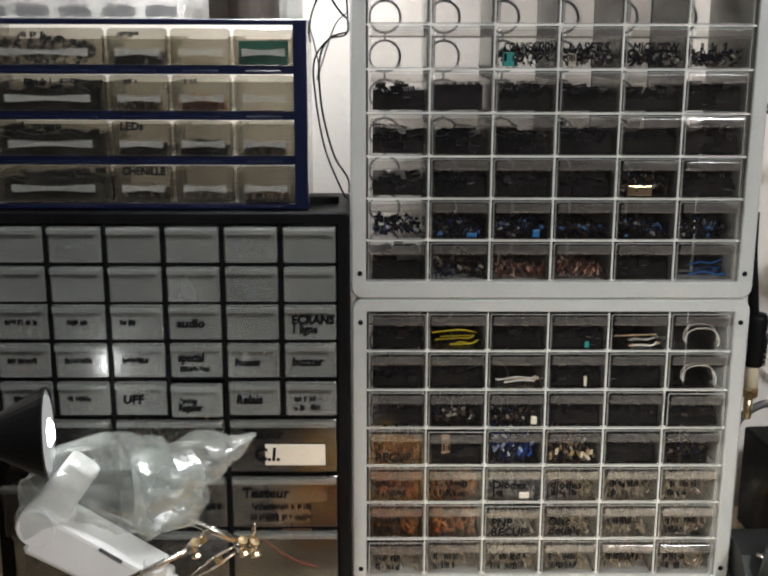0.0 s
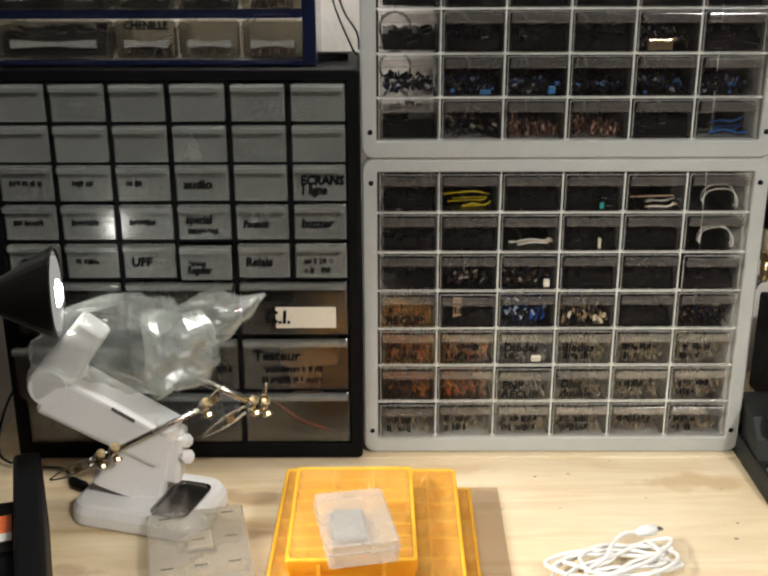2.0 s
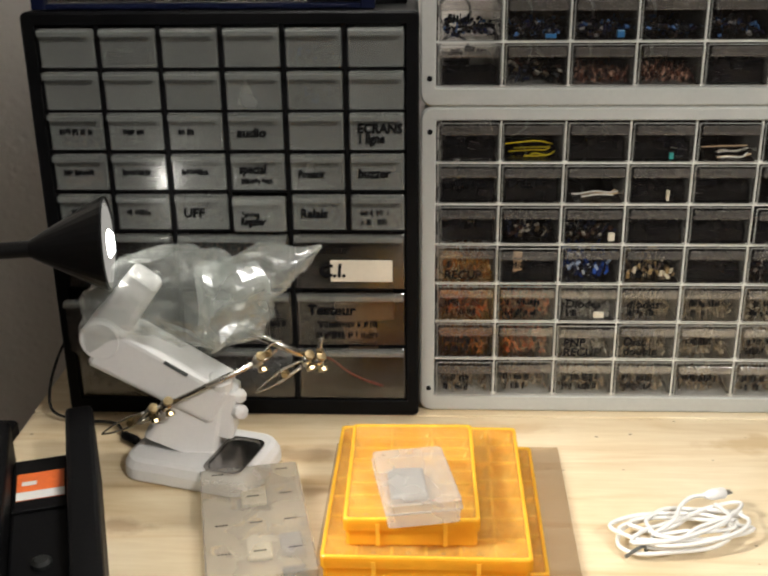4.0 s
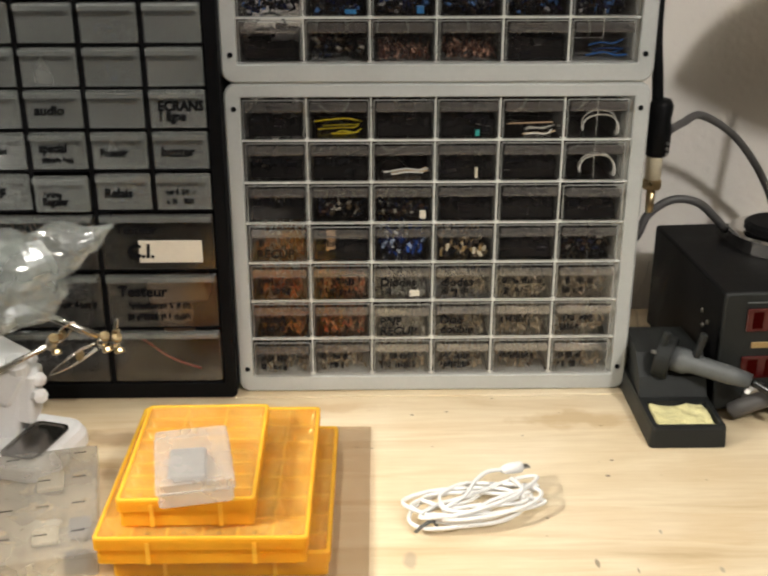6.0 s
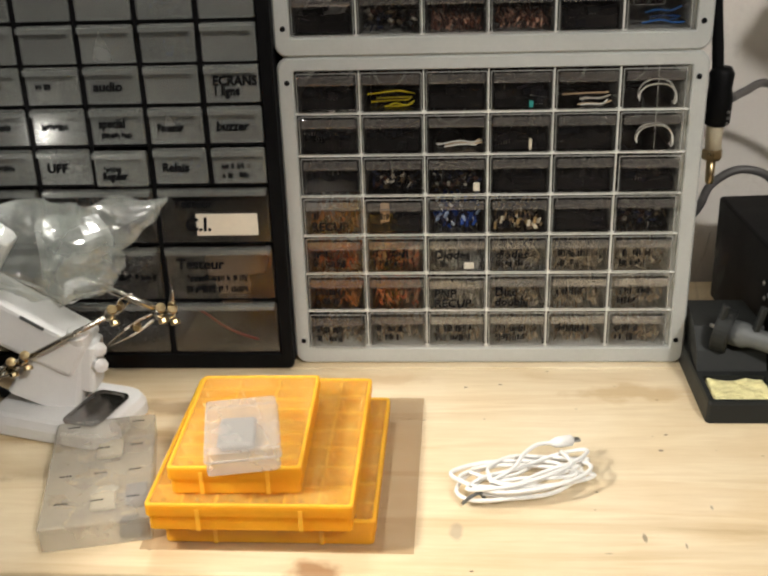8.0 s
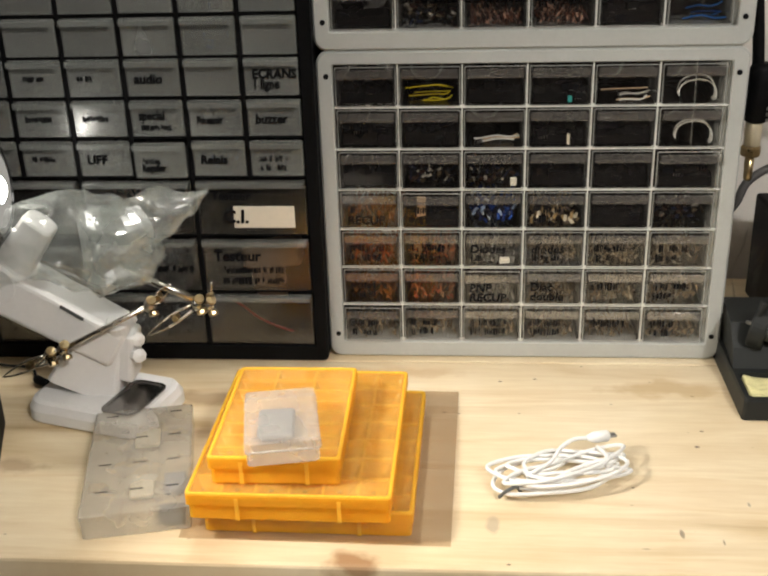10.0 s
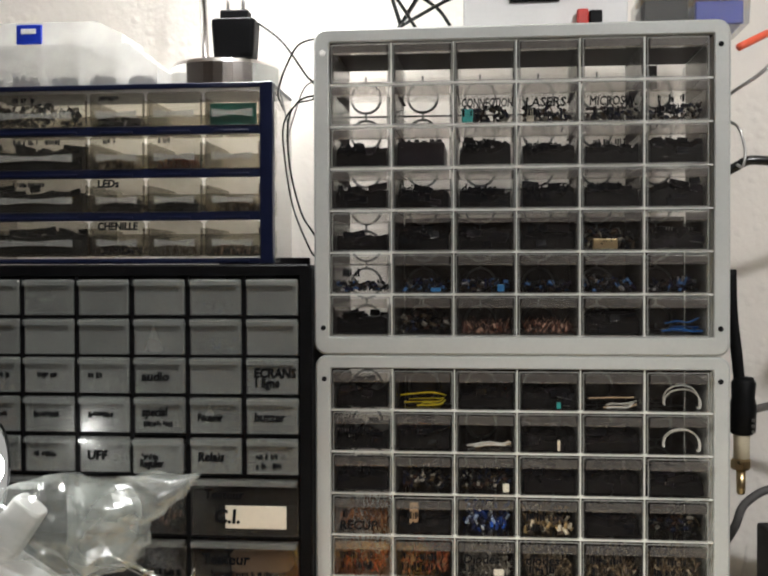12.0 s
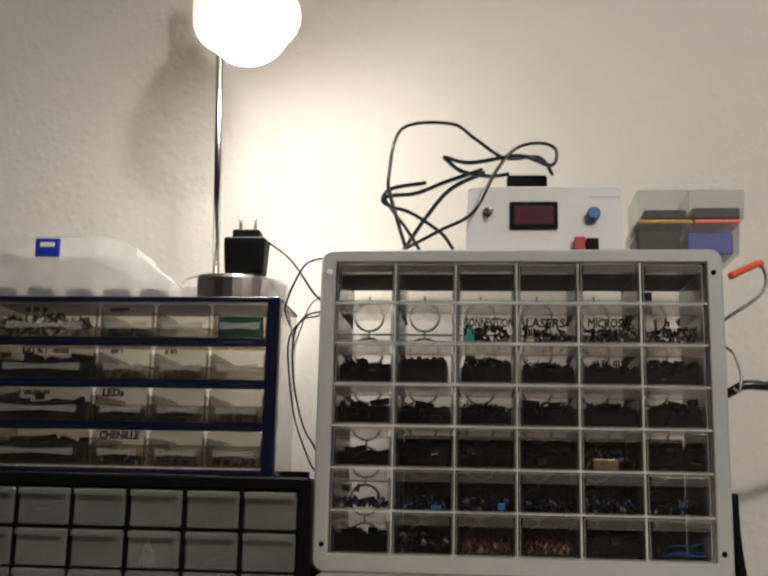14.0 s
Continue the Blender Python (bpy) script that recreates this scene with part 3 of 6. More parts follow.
def heap(kind, seed, w, d, top, mat, n=46):
    """Loose components lying in a tray w wide and d deep, up to the height top."""
    rnd = random.Random(seed)
    bm = bmesh.new()
    if kind == "leads":
        for k in range(n // 8):
            a = rnd.uniform(0.004, w * 0.45)
            y = rnd.uniform(0.005, d * 0.25)
            z = 0.0026 + (0.4 * top * rnd.random() if k % 3 == 0 else 0.002 * rnd.random())
            tube([(a, y, z), (w * 0.55, y + rnd.uniform(-0.002, 0.004), z + rnd.random() * top * 0.12), (w * 0.75, y + rnd.uniform(-0.002, 0.004), z + rnd.random() * 0.002), (w - rnd.uniform(0.003, 0.010), y, z + rnd.random() * 0.006)], 0.0008, 5, bm, 3)
        return bm
    if kind == "loop":
        for k in range(2):
            y, s = 0.008 + 0.007 * k, rnd.uniform(0.75, 1.05)
            arc = [math.pi * (1.05 - 1.25 * g / 16) for g in range(17)]
            tube([(w * (0.60 + 0.30 * math.cos(a)), y + 0.002 * math.sin(3 * a), max(0.003, top * s * (0.35 + 0.60 * math.sin(a)))) for a in arc], 0.0008, 6, bm, 0)
        return bm
    if kind == "foam":
        box(bm, w * 0.06, w * 0.86, 0.010, d * 0.8, 0.0019, top)
        bmesh.ops.bevel(bm, geom=list(bm.edges), offset=0.0012, segments=1, affect="EDGES")
        for k in range(5):
            box(bm, w * (0.22 + 0.13 * k), w * (0.22 + 0.13 * k) + 0.0045, 0.014, 0.022, top, top + rnd.uniform(0.001, 0.003))
        return bm
    if kind == "chips":
        ring = [(0.004 + (w - 0.008) * a / 9, top * (0.74 + 0.25 * noise.noise((seed * 1.7, a * 0.8, 0)))) for a in range(10)]
        prof = [(0.004, 0.0019)] + ring + [(w - 0.004, 0.0019)]
        loft(bm, [[(x, y, max(0.0019, z - 0.006 * q)) for x, z in prof] for q, y in ((1, 0.006), (0, 0.012), (0.3, d - 0.006))], (True, True))
        for k in range(n // 2):
            y = 0.006 + (d - 0.02) * rnd.random() ** 1.8
            x = rnd.uniform(0.010, w - 0.010)
            m = pose(x, y, 0.003 + (top - 0.006) * rnd.random() ** 0.7, rnd.choice((0, 80, 90, 100)), rnd.uniform(-14, 14), rnd.uniform(-22, 22))
            half = rnd.choice((0.0048, 0.0048, 0.0095))
            box(bm, -half, half, -0.0031, 0.0031, -0.0016, 0.0016, m)
            if k % 4 == 0 and y < 0.04:
                bm.faces.ensure_lookup_table()
                start = len(bm.faces)
                legs = int(half * 2 / 0.00254)
                for g in range(legs):
                    px = -half + 0.0012 + 0.00254 * g
                    box(bm, px - 0.0004, px + 0.0004, -0.0038, -0.0032, -0.0012, 0.0020, m)
                bm.faces.ensure_lookup_table()
                for f in bm.faces[start:]:
                    f.material_index = 1
        n = 0
    n = int(n * (3.4 if kind == "beads" else 2.2))
    for k in range(n):
        y = 0.006 + (d - 0.02) * rnd.random() ** 1.7
        x = rnd.uniform(0.006, w - 0.006)
        z = 0.002 + max(0.0, top - 0.004) * rnd.random() ** 0.8 * (1 - 0.35 * abs(2 * x / w - 1) * rnd.random())
        m = pose(x, y, z, rnd.uniform(-40, 40), rnd.uniform(-40, 40), rnd.uniform(0, 180))
        s = rnd.uniform(0.5, 1.1)
        if kind == "cans":
            lathe([(0.0, -0.0034 * s), (0.0019 * s, -0.0034 * s), (0.0019 * s, 0.0034 * s), (0.0, 0.0034 * s)], 7, m, bm)
        elif kind == "beads":
            lathe([(0.0, -0.0026), (0.0009, -0.0024), (0.0010, 0.0024), (0.0, 0.0026)], 5, m, bm)
            rod(m @ Vector((0, 0, -0.008)), m @ Vector((0, 0, 0.008)), 0.00022, 3, bm)
        elif rnd.random() < 0.3:
            rod(m @ Vector((0, 0, -0.005 * s)), m @ Vector((0, 0, 0.005 * s)), 0.0010 * s, 6, bm)
        else:
            box(bm, -0.0028 * s, 0.0028 * s, -0.0018 * s, 0.0018 * s, -0.0013, 0.0013, m)
    for v in bm.verts:
        v.co.x = min(max(v.co.x, 0.0032), w - 0.0032)
        v.co.y = min(max(v.co.y, 0.0035), d - 0.004)
        v.co.z = max(v.co.z, 0.0019)
    return bm


# one row of drawers a line, from the top: kind of heap, colours and how full
SORTS = {
    "k": ("chips", P_DARK, 0.025, "loose black integrated circuits in a clear drawer"),
    "K": ("chips", P_DARK, 0.028, "heaped black integrated circuits in a clear drawer"),
    "F": ("foam", P_DARK, 0.029, "black foam block of chips in a clear drawer"),
    "m": ("blocks", P_MIX, 0.021, "mixed small electronic parts in a clear drawer"),
    "n": ("blocks", P_NAVY, 0.015, "dark and blue electronic parts in a clear drawer"),
    "b": ("cans", P_BLUE, 0.020, "shiny blue capacitors in a clear drawer"),
    "c": ("beads", P_COPPER, 0.014, "coppery leaded components in a clear drawer"),
    "r": ("beads", P_RUST, 0.022, "rust-brown leaded resistors in a clear drawer"),
    "R": ("beads", P_RED, 0.024, "red-brown leaded resistors in a clear drawer"),
    "t": ("beads", P_TAN, 0.020, "tan leaded resistors in a clear drawer"),
    "g": ("beads", P_GREYS, 0.018, "grey glass diodes in a clear drawer"),
    "o": ("cans", P_GOLD, 0.020, "golden metal-can transistors in a clear drawer"),
    "y": ("leads", P_YELLOW, 0.024, "yellow and green leads in a clear drawer"),
    "w": ("leads", P_WHITE, 0.024, "white leads in a clear drawer"),
    "l": ("loop", P_WHITE, 0.028, "looped white leads in a clear drawer"),
    "B": ("leads", P_BRIGHT, 0.026, "bright blue leads in a clear drawer"),
}


def grey_cabinet(place, lean, rows, words, label, seed, white_cap, shut):
    cab = thing("drawer_cabinet", place, label, "drawer cabinet", "grey drawer cabinets")
    cab.matrix_basis = pose(*place, lean, 0, 0)
    part("frame", frame_mesh(), M_GREY, cab, "light grey moulded plastic frame")
    # Same divider in two tones: lit front strip, shaded depth.
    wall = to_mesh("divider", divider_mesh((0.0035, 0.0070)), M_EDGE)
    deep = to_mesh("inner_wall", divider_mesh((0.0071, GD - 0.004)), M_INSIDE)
    for c in range(COLS - 1):
        part("divider", wall, None, cab, at=(X0 + PX * (c + 1) - 0.0012, 0, 0))
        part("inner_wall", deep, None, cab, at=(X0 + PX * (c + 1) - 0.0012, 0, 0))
    part("liner", rbox(0.0152, GW - 0.0152, 0.0075, GD - 0.005, GH - 0.0142, GH - 0.0132, 0.0003, 1), M_INSIDE, cab, "brown plastic lining, darkened for shade")
    # Left lining in the shaded tone, right one in the lit tone.
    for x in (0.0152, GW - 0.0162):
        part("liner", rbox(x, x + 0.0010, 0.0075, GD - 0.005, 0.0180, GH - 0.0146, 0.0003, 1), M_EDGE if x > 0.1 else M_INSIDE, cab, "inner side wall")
    rail = to_mesh("crossbar", crossbar_mesh(), M_EDGE)
    for r in range(1, ROWN):
        part("crossbar", rail, None, cab, at=(0, 0, Z0 + PZ * r))
    # Dark panel added where only shade lies behind the lower rows.
    part("back_shade_panel", rbox(X0 + PX, GW - 0.0165, GD - 0.0018, GD, 0.018, Z0 + PZ * shut - 0.001 if shut < 7 else GH - 0.015, 0.0004, 1), M_INSIDE, cab, "dark panel added for the shade behind the drawers")
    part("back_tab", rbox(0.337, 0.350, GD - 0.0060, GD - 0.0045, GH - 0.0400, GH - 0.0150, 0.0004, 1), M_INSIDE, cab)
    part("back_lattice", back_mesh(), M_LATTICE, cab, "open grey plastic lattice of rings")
    for n, (x, z) in enumerate(((0.009, 0.026), (GW - 0.009, 0.026), (0.009, GH - 0.0235), (GW - 0.009, GH - 0.0235))):
        cap = white_cap and n == 2
        part("screw_cap" if cap else "screw_hole", PLUG_WHITE if cap else HOLE, None, cap and cab or cab, at=(x, -0.0001, z))
    rnd = random.Random(seed)
    for r, line in enumerate(rows):
        for c, sort in enumerate(line):
            pull = 0.0035 if rnd.random() < 0.12 else rnd.uniform(0, 0.0010)
            at = (X0 + PX * c + 0.0006 + rnd.uniform(-0.0003, 0.0003), 0.0022 - pull, Z0 + PZ * (ROWN - 1 - r) + 0.0005)
            drawer = part("drawer", TRAY, None, cab, at=at)
            part("front", FRONT, None, drawer)
            part("handle", HANDLE, None, drawer)
            part("rim", RIM, None, drawer)
            word = words.get((r, c))
            if word:
                for k, text in enumerate(word.split("/")):
                    if text[0] == "#":
                        strokes(seed + r * 7 + c + k, float(text[1:]) * 0.001, 0.0080, drawer, (0.007, -0.0006, 0.0165 - 0.0100 * k))
                    else:
                        writing(text, 0.0122, drawer, (0.006, -0.0006, 0.0155 - 0.0105 * k), spread=min(1.0, 6.0 / len(text)), bold=0.0003)
            if sort in SORTS:
                shape, mat, top, what = SORTS[sort]
                bm = heap(shape, seed * 100 + r * 10 + c, DW, 0.112, top * rnd.uniform(0.85, 1.1), mat)
                ob = part("component_heap", bm, mat, label=what, second=M_STEEL)
                ob.matrix_basis = pose(*place, lean, 0, 0) @ Matrix.Translation(Vector(at) + Vector((0, 0.001, 0)))
                tagged(ob, what, "components", "components in drawers", "stuff")
    return cab


UPPER = ("......", "..mmmm", "kFKKKK", "kkkkKK", "kkkkmk", "nnnnnn", "kmcckB")
LOWER = ("kykkwl", "kkwkkl", "kmmkkk", "rkbokm", "RRgttt", "rRgttt", "tttttt")
UPPER_WORDS = {
    (1, 2): "CONNECTION/#14", (1, 3): "LASERS/#16", (1, 4): "MICROSW./#30", (1, 5): "#30/#22",
    (2, 0): "AND", (2, 2): "#24", (2, 3): "logiques", (2, 4): "#34", (3, 0): "#20", (3, 1): "logiques/#26",
    (3, 2): "decades/#24", (3, 3): "CIRCUITS/#24", (3, 4): "#30", (4, 1): "TIMER/#20", (4, 3): "#22", (5, 0): "#20",
}
LOWER_WORDS = {
    (0, 0): "#18/#20", (1, 0): "#30", (1, 1): "#30", (2, 0): "#34", (3, 0): "#12/RECUP", (3, 1): "#28/#24", (3, 3): "#30/#16",
    (4, 0): "#34/#30", (4, 1): "#34/#30", (4, 2): "Diodes/#10", (4, 3): "diodes/#26", (4, 4): "#30/#16", (4, 5): "#30/#18",
    (5, 0): "#30/#24", (5, 2): "PNP/RECUP", (5, 3): "Diac/double", (5, 4): "#24", (5, 5): "#30/#16", (6, 0): "#28/#24",
    (6, 1): "#26/#22", (6, 2): "#34/#34", (6, 3): "#30/#28", (6, 4): "#34", (6, 5): "#24/#20",
}
grey_cabinet((-0.0090, 0, TOP + 0.0005), 0.0, LOWER, LOWER_WORDS, "light grey cabinet of clear drawers with labelled components", 3, False, 7)
grey_cabinet((-0.0095, -0.0015, TOP + 0.0005 + GH + 0.0005), 0.0, UPPER, UPPER_WORDS, "light grey cabinet of clear drawers, stacked on another", 5, True, 3)


def loose_part(base, r, c, x, w, h, mat, label, tilt=0.0):
    """A larger single part that stands at the front of one drawer."""
    at = Vector(base) + Vector((X0 + PX * c + 0.0006 + x, 0.0062, Z0 + PZ * (ROWN - 1 - r) + 0.0022))
    ob = part("small_part", rbox(0, w, 0, 0.004, 0, h, min(w, h) * 0.12, 2), mat, at=Matrix.Translation(at) @ pose(0, 0, 0, tilt, 0, tilt * 0.6))
    tagged(ob, label, "component", "single parts in drawers")


LOW_CAB, HIGH_CAB = (-0.0090, 0, TOP + 0.0005), (-0.0095, -0.0015, TOP + 0.0005 + GH + 0.0005)
loose_part(LOW_CAB, 0, 3, 0.036, 0.004, 0.006, M_TEAL, "teal plastic part among dark components")
loose_part(LOW_CAB, 2, 2, 0.045, 0.006, 0.008, M_PAPER, "small white plug among mixed components", 8)
loose_part(LOW_CAB, 3, 1, 0.014, 0.009, 0.029, M_CARD, "tan card standing in a clear drawer", -5)
loose_part(LOW_CAB, 4, 2, 0.036, 0.010, 0.006, M_PAPER, "pale packet among grey diodes", 10)
loose_part(LOW_CAB, 1, 3, 0.037, 0.0025, 0.010, M_BACKING, "short pale lead end in a clear drawer", 6)
loose_part(HIGH_CAB, 4, 4, 0.010, 0.024, 0.010, M_BRASS, "brassy metal strip in a clear drawer")
loose_part(HIGH_CAB, 5, 2, 0.040, 0.007, 0.007, M_KNOB, "round-edged blue part in a clear drawer", 5)
loose_part(HIGH_CAB, 5, 1, 0.036, 0.010, 0.004, M_KNOB, "pale blue part in a clear drawer")
loose_part(HIGH_CAB, 1, 2, 0.006, 0.011, 0.013, M_TEAL, "teal connector in a clear drawer", 7)
loose_part(HIGH_CAB, 1, 3, 0.008, 0.007, 0.012, M_BACKING, "pale plastic part in a clear drawer", 4)

# ---- black drawer cabinet ----
BX, BY, BW, BH, BD = -0.371, -0.013, 0.361, 0.406, 0.150
BC, BP = 0.0135, 0.0563
ROWS_Z = (0.394, 0.3555, 0.3165, 0.2785, 0.2395, 0.2000, 0.1395, 0.0785, 0.0190)
black = thing("black_drawer_cabinet", (BX, BY, TOP + 0.0005), "black plastic cabinet of small and large frosted drawers", "drawer cabinet")
bm = bmesh.new()
o = lambda d, y: [(x, y, z) for x, z in rounded(d, BW - d, d, BH - d, 0.006 - d)]
i = lambda d, y: [(x, y, z) for x, z in rounded(0.0125 + d, BW - 0.0125 - d, 0.0175 + d, BH - 0.0115 - d, 0.001)]
loft(bm, [o(0.003, BD), o(0, 0.006), o(0, 0.002), o(0.002, 0), i(-0.001, 0), i(0, 0.001), i(0, BD - 0.004)], (True, True))
part("frame", bm, M_BLACK, black, "black moulded plastic frame")
for c in range(1, 6):
    x = BC + BP * c - 0.0012
    low = 0.0175 if c % 2 == 0 else ROWS_Z[5]
    bm = bmesh.new()
    box(bm, x - 0.0020, x + 0.0020, 0.0022, BD - 0.006, low, BH - 0.0115)
    part("divider", bm, M_BLACK, black)
for r in range(1, 8):
    bm = bmesh.new()
    box(bm, 0.0122, BW - 0.0122, 0.0026, BD - 0.006, ROWS_Z[r] - 0.0016, ROWS_Z[r] + 0.0004)
    part("shelf", bm, M_BLACK, black)
part("top_rail", rbox(0.255, BW - 0.012, 0.055, 0.063, BH - 0.0005, BH + 0.007, 0.001, 1), M_BLACK, black)


def frosted_drawer(w, h, depth, mat):
    bm = bmesh.new()
    f = lambda d, y: [(x, y, z) for x, z in rounded(d, w - d, d, h - d, 0.002, 2)]
    g = lambda y: [(x, y, z) for x, z in rounded(0.0024, w - 0.0024, 0.0020, h - 0.0085, 0.0015, 2)]
    loft(bm, [f(0, 0.0020), f(0, 0.0006), f(0.0007, 0), g(0.0), g(0.0009)], (True, True))
    front = to_mesh("front", bm, mat)
    bm = bmesh.new()
    bend = [(-0.0060 - 0.0015 * math.cos(a), h - 0.0023 + 0.0015 * math.sin(a)) for a in (0.15, 0.5, 0.85, 1.2, 1.45)]
    prof = bend + [(-0.0002, h - 0.0008), (-0.0002, h - 0.0024), (-0.0062, h - 0.0024), (-0.0062, h - 0.0060), (-0.0075, h - 0.0060)]
    loft(bm, [[(x, y, q) for y, q in prof] for x in (0.001, w - 0.001)], (True, True))
    return front, to_mesh("handle", bm, M_FROST_LIP), tray_mesh(w, h, depth, mat=mat)


SMALL = frosted_drawer(BP - 0.0058, 0.0352, 0.12, M_FROST)
LARGE = frosted_drawer(BP * 2 - 0.0058, 0.0562, 0.12, M_SMOKE)
BLACK_WORDS = {
    (2, 0): "#30", (2, 1): "#26", (2, 2): "#14", (2, 3): "audio", (2, 5): "ECRANS/1 ligne",
    (3, 0): "#28", (3, 1): "#26", (3, 2): "#28", (3, 3): "special/#28", (3, 4): "Poussoir", (3, 5): "buzzer",
    (4, 0): "#18", (4, 1): "#22", (4, 2): "UFF", (4, 3): "#16/Regulier", (4, 4): "Relais", (4, 5): "#26/#28",
}
BLACK_FILL = {(2, 0): "c", (2, 2): "g", (3, 0): "r", (3, 3): "g", (3, 4): "k", (3, 5): "k", (4, 1): "t", (4, 2): "m", (4, 4): "n", (4, 5): "k", (0, 1): "k", (0, 4): "n", (1, 4): "n", (2, 1): "m", (3, 1): "k", (3, 2): "k", (4, 0): "k"}
rnd = random.Random(11)
for r in range(8):
    big = r > 4
    for c in range(3 if big else 6):
        front, handle, tray = LARGE if big else SMALL
        step = BP * 2 if big else BP
        pull = {(4, 3): 0.007, (6, 0): 0.022}.get((r, c), rnd.uniform(0.0, 0.0012))
        at = Vector((BC + step * c + 0.0017, 0.0010 - pull, ROWS_Z[r + 1] + 0.0008))
        drawer = part("drawer", tray, None, black, at=at)
        part("front", front, None, drawer)
        part("handle", handle, None, drawer)
        word = BLACK_WORDS.get((r, c)) if not big else None
        if word:
            for k, text in enumerate(word.split("/")):
                if text[0] == "#":
                    strokes(40 + r * 7 + c + k, float(text[1:]) * 0.001, 0.006, drawer, (0.009, -0.0004, 0.0145 - 0.009 * k))
                else:
                    writing(text, 0.0125 if len(text) < 8 else 0.0105, drawer, (0.007, -0.0004, (0.0125 if "/" not in word else 0.0165) - 0.0095 * k), spread=min(1.0, 5.4 / len(text)))
        sort = BLACK_FILL.get((r, c)) if not big else None
        if sort:
            shape, mat, top, what = SORTS[sort]
            what = what.replace("clear", "frosted")
            ob = part("component_heap", heap(shape, 900 + r * 10 + c, BP - 0.0058, 0.09, top * 0.9, mat, 40), mat, second=M_STEEL)
            ob.matrix_basis = Matrix.Translation(Vector((BX, BY, TOP + 0.0005)) + at + Vector((0, 0.001, 0)))
            tagged(ob, what, "components", "components in drawers", "stuff")
        if big and c == 2 and r == 5:
            part("paper_label", rbox(0.0345, 0.0950, -0.0012, -0.0002, 0.0075, 0.0300, 0.0004, 1), M_PAPER, drawer, "cream paper label")
            writing("C.I.", 0.0190, drawer, (0.0230, -0.0016, 0.0130), bold=0.0006)
            writing("Testeur", 0.0125, drawer, (0.0130, -0.0004, 0.0365), bold=0.0003)
        if big and c == 2 and r == 6:
            writing("Testeur", 0.0150, drawer, (0.0100, -0.0004, 0.0330), bold=0.0004)
            strokes(71, 0.060, 0.008, drawer, (0.020, -0.0004, 0.0190))
            strokes(72, 0.062, 0.008, drawer, (0.018, -0.0004, 0.0070))
        if big and c < 2 and r == 6:
            strokes(75 + c, 0.040, 0.007, drawer, (0.060 if c else 0.02, -0.0004, 0.020))


def in_black(name, mat, label, category, bm, at):
    ob = part(name, bm, mat)
    ob.matrix_basis = Matrix.Translation(Vector((BX, BY, TOP + 0.0005)) + Vector(at))
    return tagged(ob, label, category, "things in the black cabinet")


for r, c in ((1, 3), (3, 4)):
    bm = bmesh.new()
    pts = [(0.014 + 0.012 * abs(noise.noise((a, b, r))) + 0.010 * math.cos(a * 0.9) * (1 - b / 5), 0.010 + 0.006 * noise.noise((a * 0.7, b * 0.9, 3)), 0.003 + 0.0052 * b) for a in range(7) for b in range(6)]
    vs = [bm.verts.new(p) for p in pts]
    for a in range(6):
        for b in range(5):
            bm.faces.new([vs[a * 6 + b], vs[a * 6 + b + 1], vs[(a + 1) * 6 + b + 1], vs[(a + 1) * 6 + b]])
    bmesh.ops.solidify(bm, geom=list(bm.faces), thickness=0.0006)
    in_black("crumpled_sachet", M_STRIP, "crumpled white sachet in a frosted drawer", "sachet", bm, (BC + BP * c + 0.004, 0.0, ROWS_Z[r + 1] + 0.001))
in_black("folded_card", M_CARD, "tan card folded inside a frosted drawer", "card", rbox(0, 0.058, 0.0, 0.03, 0, 0.024, 0.003, 2, pose(0, 0, 0, 0, -6, 0)), (BC + BP * 4 + 0.040, 0.010, ROWS_Z[7] + 0.004 + 0.014))
in_black("red_leads", M_RED, "thin red test leads in a frosted drawer", "wire", tube([(0.02, 0.01, 0.045), (0.035, 0.012, 0.034), (0.05, 0.008, 0.024), (0.066, 0.010, 0.014), (0.085, 0.012, 0.006)], 0.0011, 6), (BC + BP * 4, 0.003, ROWS_Z[8] + 0.002))
in_black("beige_part", M_CARD, "tan plastic part in a frosted drawer", "component", rbox(0.062, 0.092, 0.004, 0.03, 0.012, 0.050, 0.005, 2, pose(0, 0, 0, 0, -14, 0)), (BC + BP * 4 - 0.004, 0.008, ROWS_Z[8] + 0.002 + 0.012))
in_black("mixed_heap", P_MIX, "mixed dark parts in a large frosted drawer", "components", heap("blocks", 5, 0.10, 0.09, 0.040, P_MIX, 90), (BC + BP * 2, 0.006, ROWS_Z[7] + 0.002))
in_black("mixed_heap", P_COPPER, "reddish leads heaped in a large frosted drawer", "components", heap("beads", 6, 0.10, 0.09, 0.030, P_COPPER, 90), (BC + BP * 2, 0.006, ROWS_Z[6] + 0.002))
in_black("mixed_heap", P_DARK, "dark parts heaped in a large frosted drawer", "components", heap("blocks", 8, 0.10, 0.09, 0.040, P_DARK, 90), (BC, 0.006, ROWS_Z[8] + 0.002))
in_black("mixed_heap", P_DARK, "dark parts heaped in a large frosted drawer", "components", heap("blocks", 9, 0.10, 0.09, 0.040, P_DARK, 90), (BC + BP * 2, 0.006, ROWS_Z[8] + 0.002))

